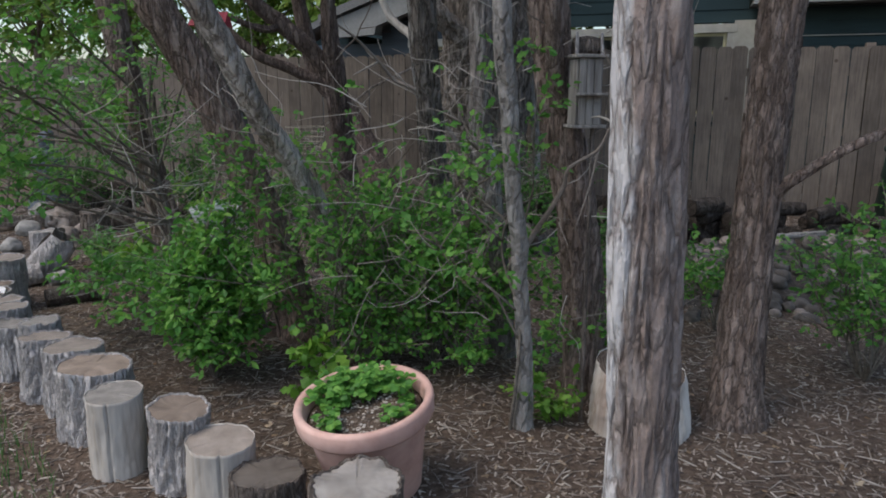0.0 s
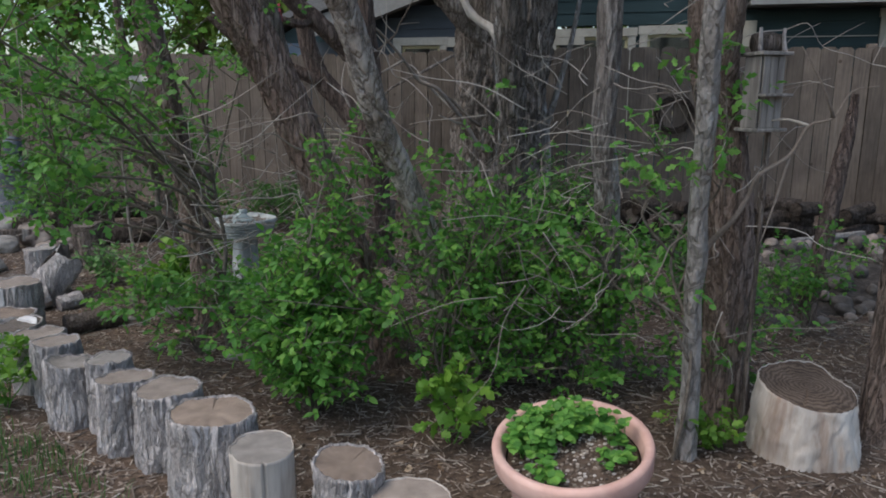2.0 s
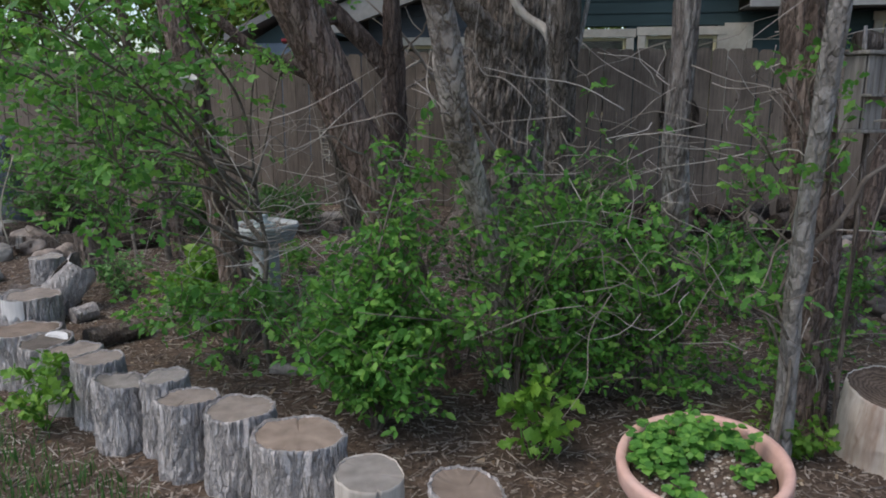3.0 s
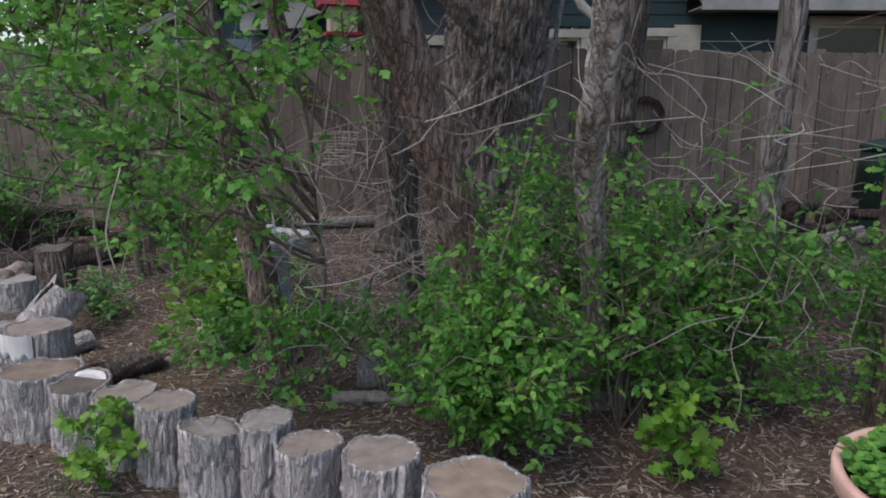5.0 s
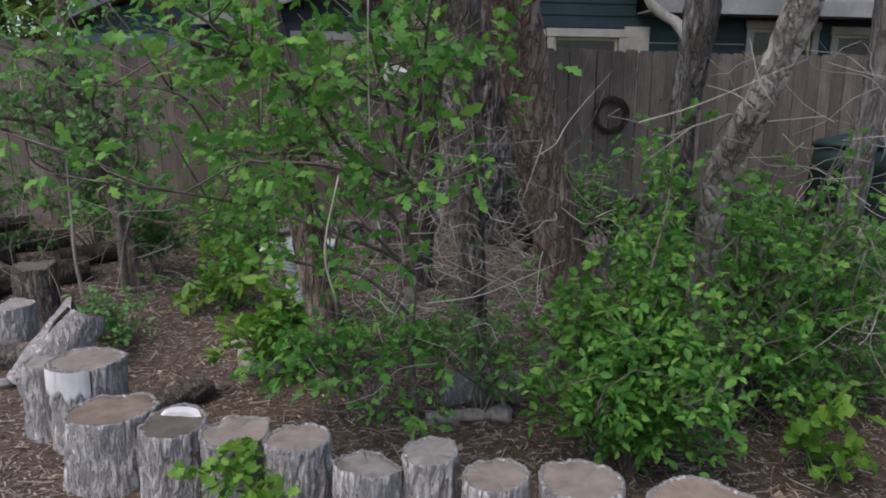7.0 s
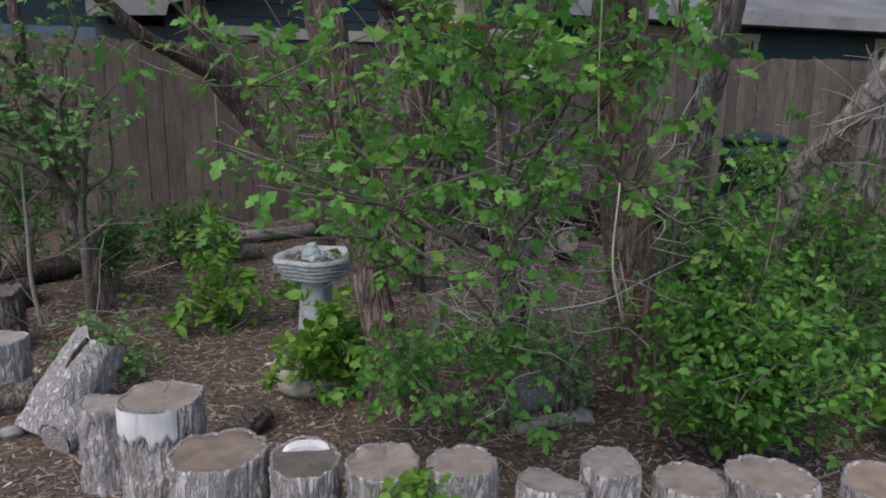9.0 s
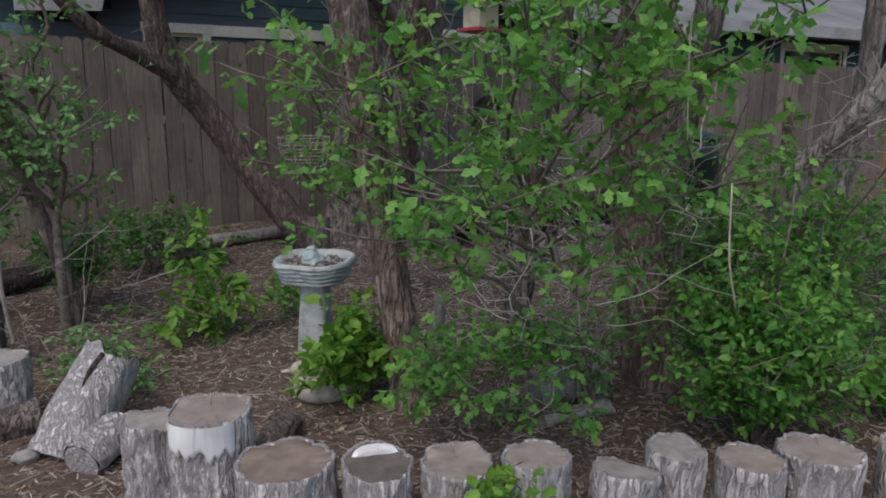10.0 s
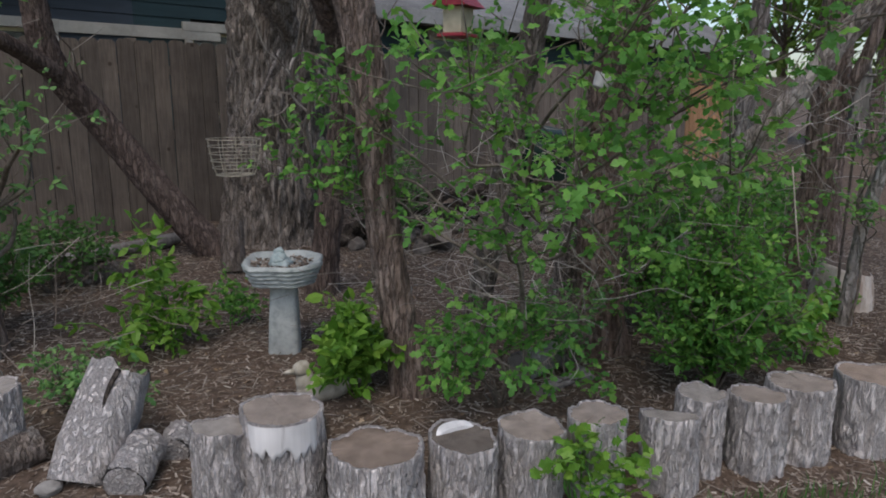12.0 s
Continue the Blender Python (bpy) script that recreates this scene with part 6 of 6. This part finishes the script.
shrub("sapling", "very thin pale sapling with a few green leaves", (-3.13, 7.24, 0.05), [((-0.1, 0.0, 1.9), 1), ((-0.35, -0.1, 1.3), 1), ((0.2, -0.1, 1.5), 1), ((-0.3, 0.2, 1.6), 1)], 10, 6, 0.055, M_LEAF_BLUE, M_TWIG, 0.26, 0.009, start=0.3, fork=True, category="sapling")
shrub("undergrowth", "dark bushy growth behind the old stumps", (-4.0, 8.0, 0.08), dome(16, 1.0, 0.5, 0.3, 1.0, 31), 14, 7, 0.065, M_LEAF_DARK, M_STEM, 0.3, 0.008, lobed=True)
shrub("undergrowth", "low shaded shrub beside the rotten logs", (-2.6, 7.6, 0.06), dome(10, 0.4, 0.3, 0.2, 0.6, 32), 12, 7, 0.06, M_LEAF_DARK, M_STEM, 0.22, 0.007, lobed=True)
shrub("undergrowth", "loose cool green shrub beyond the log edging", (-3.0, 6.2, 0), dome(8, 0.2, 0.3, 0.1, 0.3, 15), 9, 6, 0.05, M_LEAF_BLUE, M_STEM, 0.16, 0.005, lobed=True)
shrub("undergrowth", "ivy-like green growth at the great tree's foot", (0.9, 7.0, 0.08), dome(16, 0.8, 0.35, 0.3, 0.9, 16), 16, 7, 0.055, M_LEAF_DARK, M_STEM, 0.25, 0.007, lobed=True)
shrub("undergrowth", "mixed green shrub before the weathered fence", (-3.0, 8.6, 0.1), dome(12, 0.8, 0.4, 0.3, 1.2, 17), 16, 7, 0.06, M_LEAF_DARK, M_STEM, 0.3, 0.008, lobed=True)

shrub("undergrowth", "airy green sprays round the patchy leaning tree", (-0.55, 3.75, 0), [((-0.4, -0.2, 1.0), 1), ((0.3, -0.1, 1.15), 1), ((0.0, -0.3, 0.8), 1), ((0.45, 0.2, 0.9), 1), ((-0.2, 0.2, 1.25), 1), ((0.15, -0.35, 1.35), 0.8), ((-0.45, -0.4, 0.6), 1), ((0.5, -0.35, 0.55), 1)], 14, 8, 0.055, M_LEAF, M_STEM, 0.34, 0.007, start=0.5, lobed=True)
shrub("undergrowth", "leafy side shoots along the grey sapling", (0.3, 3.02, 0.0), [((-0.15, -0.1, 1.35), 1), ((-0.3, 0.0, 1.2), 1), ((0.12, -0.12, 1.45), 1), ((-0.25, -0.1, 0.75), 0.8), ((-0.45, 0.1, 0.9), 0.8), ((0.05, -0.1, 1.7), 0.7)], 9, 6, 0.055, M_LEAF_LIGHT, M_STEM, 0.26, 0.006, start=0.6, fork=True, lobed=True)
shrub("undergrowth", "sparse low green shrub among the mulch", (-1.95, 4.55, 0), dome(12, 0.5, 0.3, 0.22, 0.48, 22), 10, 7, 0.062, M_LEAF_LIGHT, M_STEM, 0.24, 0.006, start=0.6, lobed=True)
shrub("undergrowth", "leafy climbing growth round the reddish trunk", (-1.0, 4.25, 0), [((-0.15, -0.15, 1.1), 1), ((0.15, -0.1, 1.3), 1), ((0.3, 0.0, 0.9), 1), ((-0.35, -0.1, 0.7), 1), ((0.35, -0.15, 1.25), 0.8)], 10, 7, 0.05, M_LEAF, M_STEM, 0.26, 0.006, lobed=True)

shrub("undergrowth", "low leafy growth covering the mulch behind the pot", (0.1, 3.8, 0), dome(16, 0.55, 0.35, 0.12, 0.5, 41), 12, 7, 0.056, M_LEAF, M_STEM, 0.24, 0.005, start=0.4, lobed=True)
shrub("undergrowth", "low leafy growth at the leaning trees' feet", (-0.45, 3.75, 0), dome(12, 0.4, 0.3, 0.12, 0.45, 42), 12, 7, 0.054, M_LEAF, M_STEM, 0.22, 0.005, start=0.4, lobed=True)

shrub("undergrowth", "green leafy sprays round the leaning brown stem", (1.75, 4.4, 0.0), dome(8, 0.4, 0.25, 0.25, 0.6, 44), 10, 7, 0.055, M_LEAF, M_STEM, 0.24, 0.005, start=0.4, lobed=True)

# pale stems hanging out of the box elder
v, f = join([tube([(-2.33, 3.56, 1.75), (-2.335, 3.555, 1.55), (-2.34, 3.54, 1.37)], [0.0025, 0.0025, 0.002], 6, 0.03), tube([(-2.5, 3.34, 1.28), (-2.55, 3.31, 1.1), (-2.53, 3.29, 0.97)], [0.002, 0.0028, 0.0025], 6, 0.03)])
tagged(link("dead_stem", v, f, M_WIRE, bpy.data.objects["box_elder_sapling"], "pale bare hanging stems", True, bpy.data.objects["box_elder_sapling"].matrix_basis.inverted()), kind="stuff")

# ---- bare branch tangle ----
def tangle(label, centre, span, n, seed, size=0.5, thick=0.72):
    r = random.Random(seed)
    bits = []
    for i in range(n):
        p = np.array(centre) + np.array([r.uniform(-1, 1) * span[0], r.uniform(-1, 1) * span[1], r.uniform(-1, 1) * span[2]])
        d = np.array([r.gauss(0, 1), r.gauss(0, 1), r.gauss(0.1, 0.5)])
        d = d / np.linalg.norm(d) * size * r.uniform(0.5, 1.2)
        m1, m2 = p + d * 0.35 + np.array([r.gauss(0, 0.03) for _ in range(3)]), p + d * 0.7 + np.array([r.gauss(0, 0.035) for _ in range(3)])
        bits.append(tube([p, m1, m2, p + d], [0.0036 * thick, 0.0028 * thick, 0.002 * thick, 0.001], 5, 0.06))
    v, f = join(bits)
    ob = link("brushwood", v, f, M_TWIG_PALE if "pale" in label else M_TWIG, smooth=True)
    return tagged(ob, label, "branches", kind="stuff")


tangle("tangle of bare pale twigs between the trunks", (-1.5, 4.45, 0.85), (0.55, 0.4, 0.55), 110, 2)
tangle("pale dead twigs under the young tree's boughs", (-1.4, 4.95, 0.8), (0.6, 0.4, 0.35), 70, 6, 0.5, 0.7)
tangle("tangle of bare pale twigs beside the slim trees", (0.1, 3.5, 1.1), (0.6, 0.4, 0.65), 90, 3)
tangle("dry brush leaning near the fence", (0.6, 6.6, 0.5), (0.9, 0.4, 0.35), 70, 4)
tangle("bare twigs in front of the fence", (-3.0, 6.6, 0.5), (0.6, 0.6, 0.35), 40, 5)

tangle("dark brush heap beyond the log edging", (-3.9, 8.5, 0.35), (0.9, 0.4, 0.25), 90, 6, 0.7)
for i, (a, e, r) in enumerate([((-4.5, 7.95, 0.2), (-3.6, 8.15, 0.22), 0.09), ((-4.2, 8.25, 0.32), (-3.2, 8.3, 0.3), 0.08), ((-3.6, 7.65, 0.14), (-3.1, 7.85, 0.15), 0.085), ((-3.3, 8.1, 0.18), (-2.6, 8.3, 0.2), 0.075), ((-4.6, 8.5, 0.42), (-3.5, 8.6, 0.4), 0.07)]):
    lying_log("dark rotten log in the brush heap", a, e, r, M_LOG_DARK, M_END_DARK, 90 + i)
lying_log("split wood slab standing against the log chunk", (-0.8, 7.42, 0.1), (-0.74, 7.46, 0.5), 0.09, M_LOG_BROWN, M_END_GREY, 96, "log", "split_log")
lying_log("short grey log lying near the fence foot", (-1.7, 8.1, 0.16), (-1.3, 8.0, 0.16), 0.07, M_LOG_BROWN, M_END_GREY, 97)

# ---- trees beyond the fence ----
far = random.Random(31)
for i in range(16):
    u, off = -16 + 2.5 * i + far.uniform(-0.8, 0.8), far.uniform(9, 16) if i < 9 else far.uniform(9, 14)
    p = FENCE_O + FENCE_U * u + FENCE_N * off
    if i >= 12:
        p = Vector((18 + far.uniform(-1, 3), -3.0 + 2.6 * (i - 12), 0))
    h = far.uniform(5, 8)
    tree("far_tree", "sunlit leafy tree far beyond the fence", [(p.x, p.y, 0), (p.x + 0.1, p.y, 1.5), (p.x, p.y, 3)], [0.2, 0.17, 0.12], M_BARK_BROWN, 0.01, 20, 10, seed=i, step=0.2, crown=((p.x, p.y, 2.2 + h / 2), (2.6, 2.4, h / 2), 480, 12, 0.26, M_LEAF_FAR))

# ---- fence boards ----
fr = random.Random(2)
variants = [board_mesh("board", 0.163, 1.9, s) for s in range(5)]
new_variants = []
for me in variants:
    m2 = me.copy()
    me.materials.append(M_FENCE)
    m2.materials.append(M_FENCE_NEW)
    new_variants.append(m2)
u = -7.4
while u < 16.8:
    fresh = 11.2 < u < 13.0
    ob = new("board", (new_variants if fresh else variants)[fr.randrange(5)])
    ob.parent = fence
    p = FENCE_O + FENCE_U * u
    zz = min(0.16, 0.13 + 0.02 * math.sin(u)) + fr.uniform(-0.012, 0.012)
    ob.matrix_basis = on_fence(u, fr.uniform(-0.003, 0.003), zz) @ pose(0, 0, 0, 0, fr.uniform(-0.25, 0.25), fr.uniform(-0.8, 0.8))
    u += 0.168 + fr.uniform(0, 0.004)
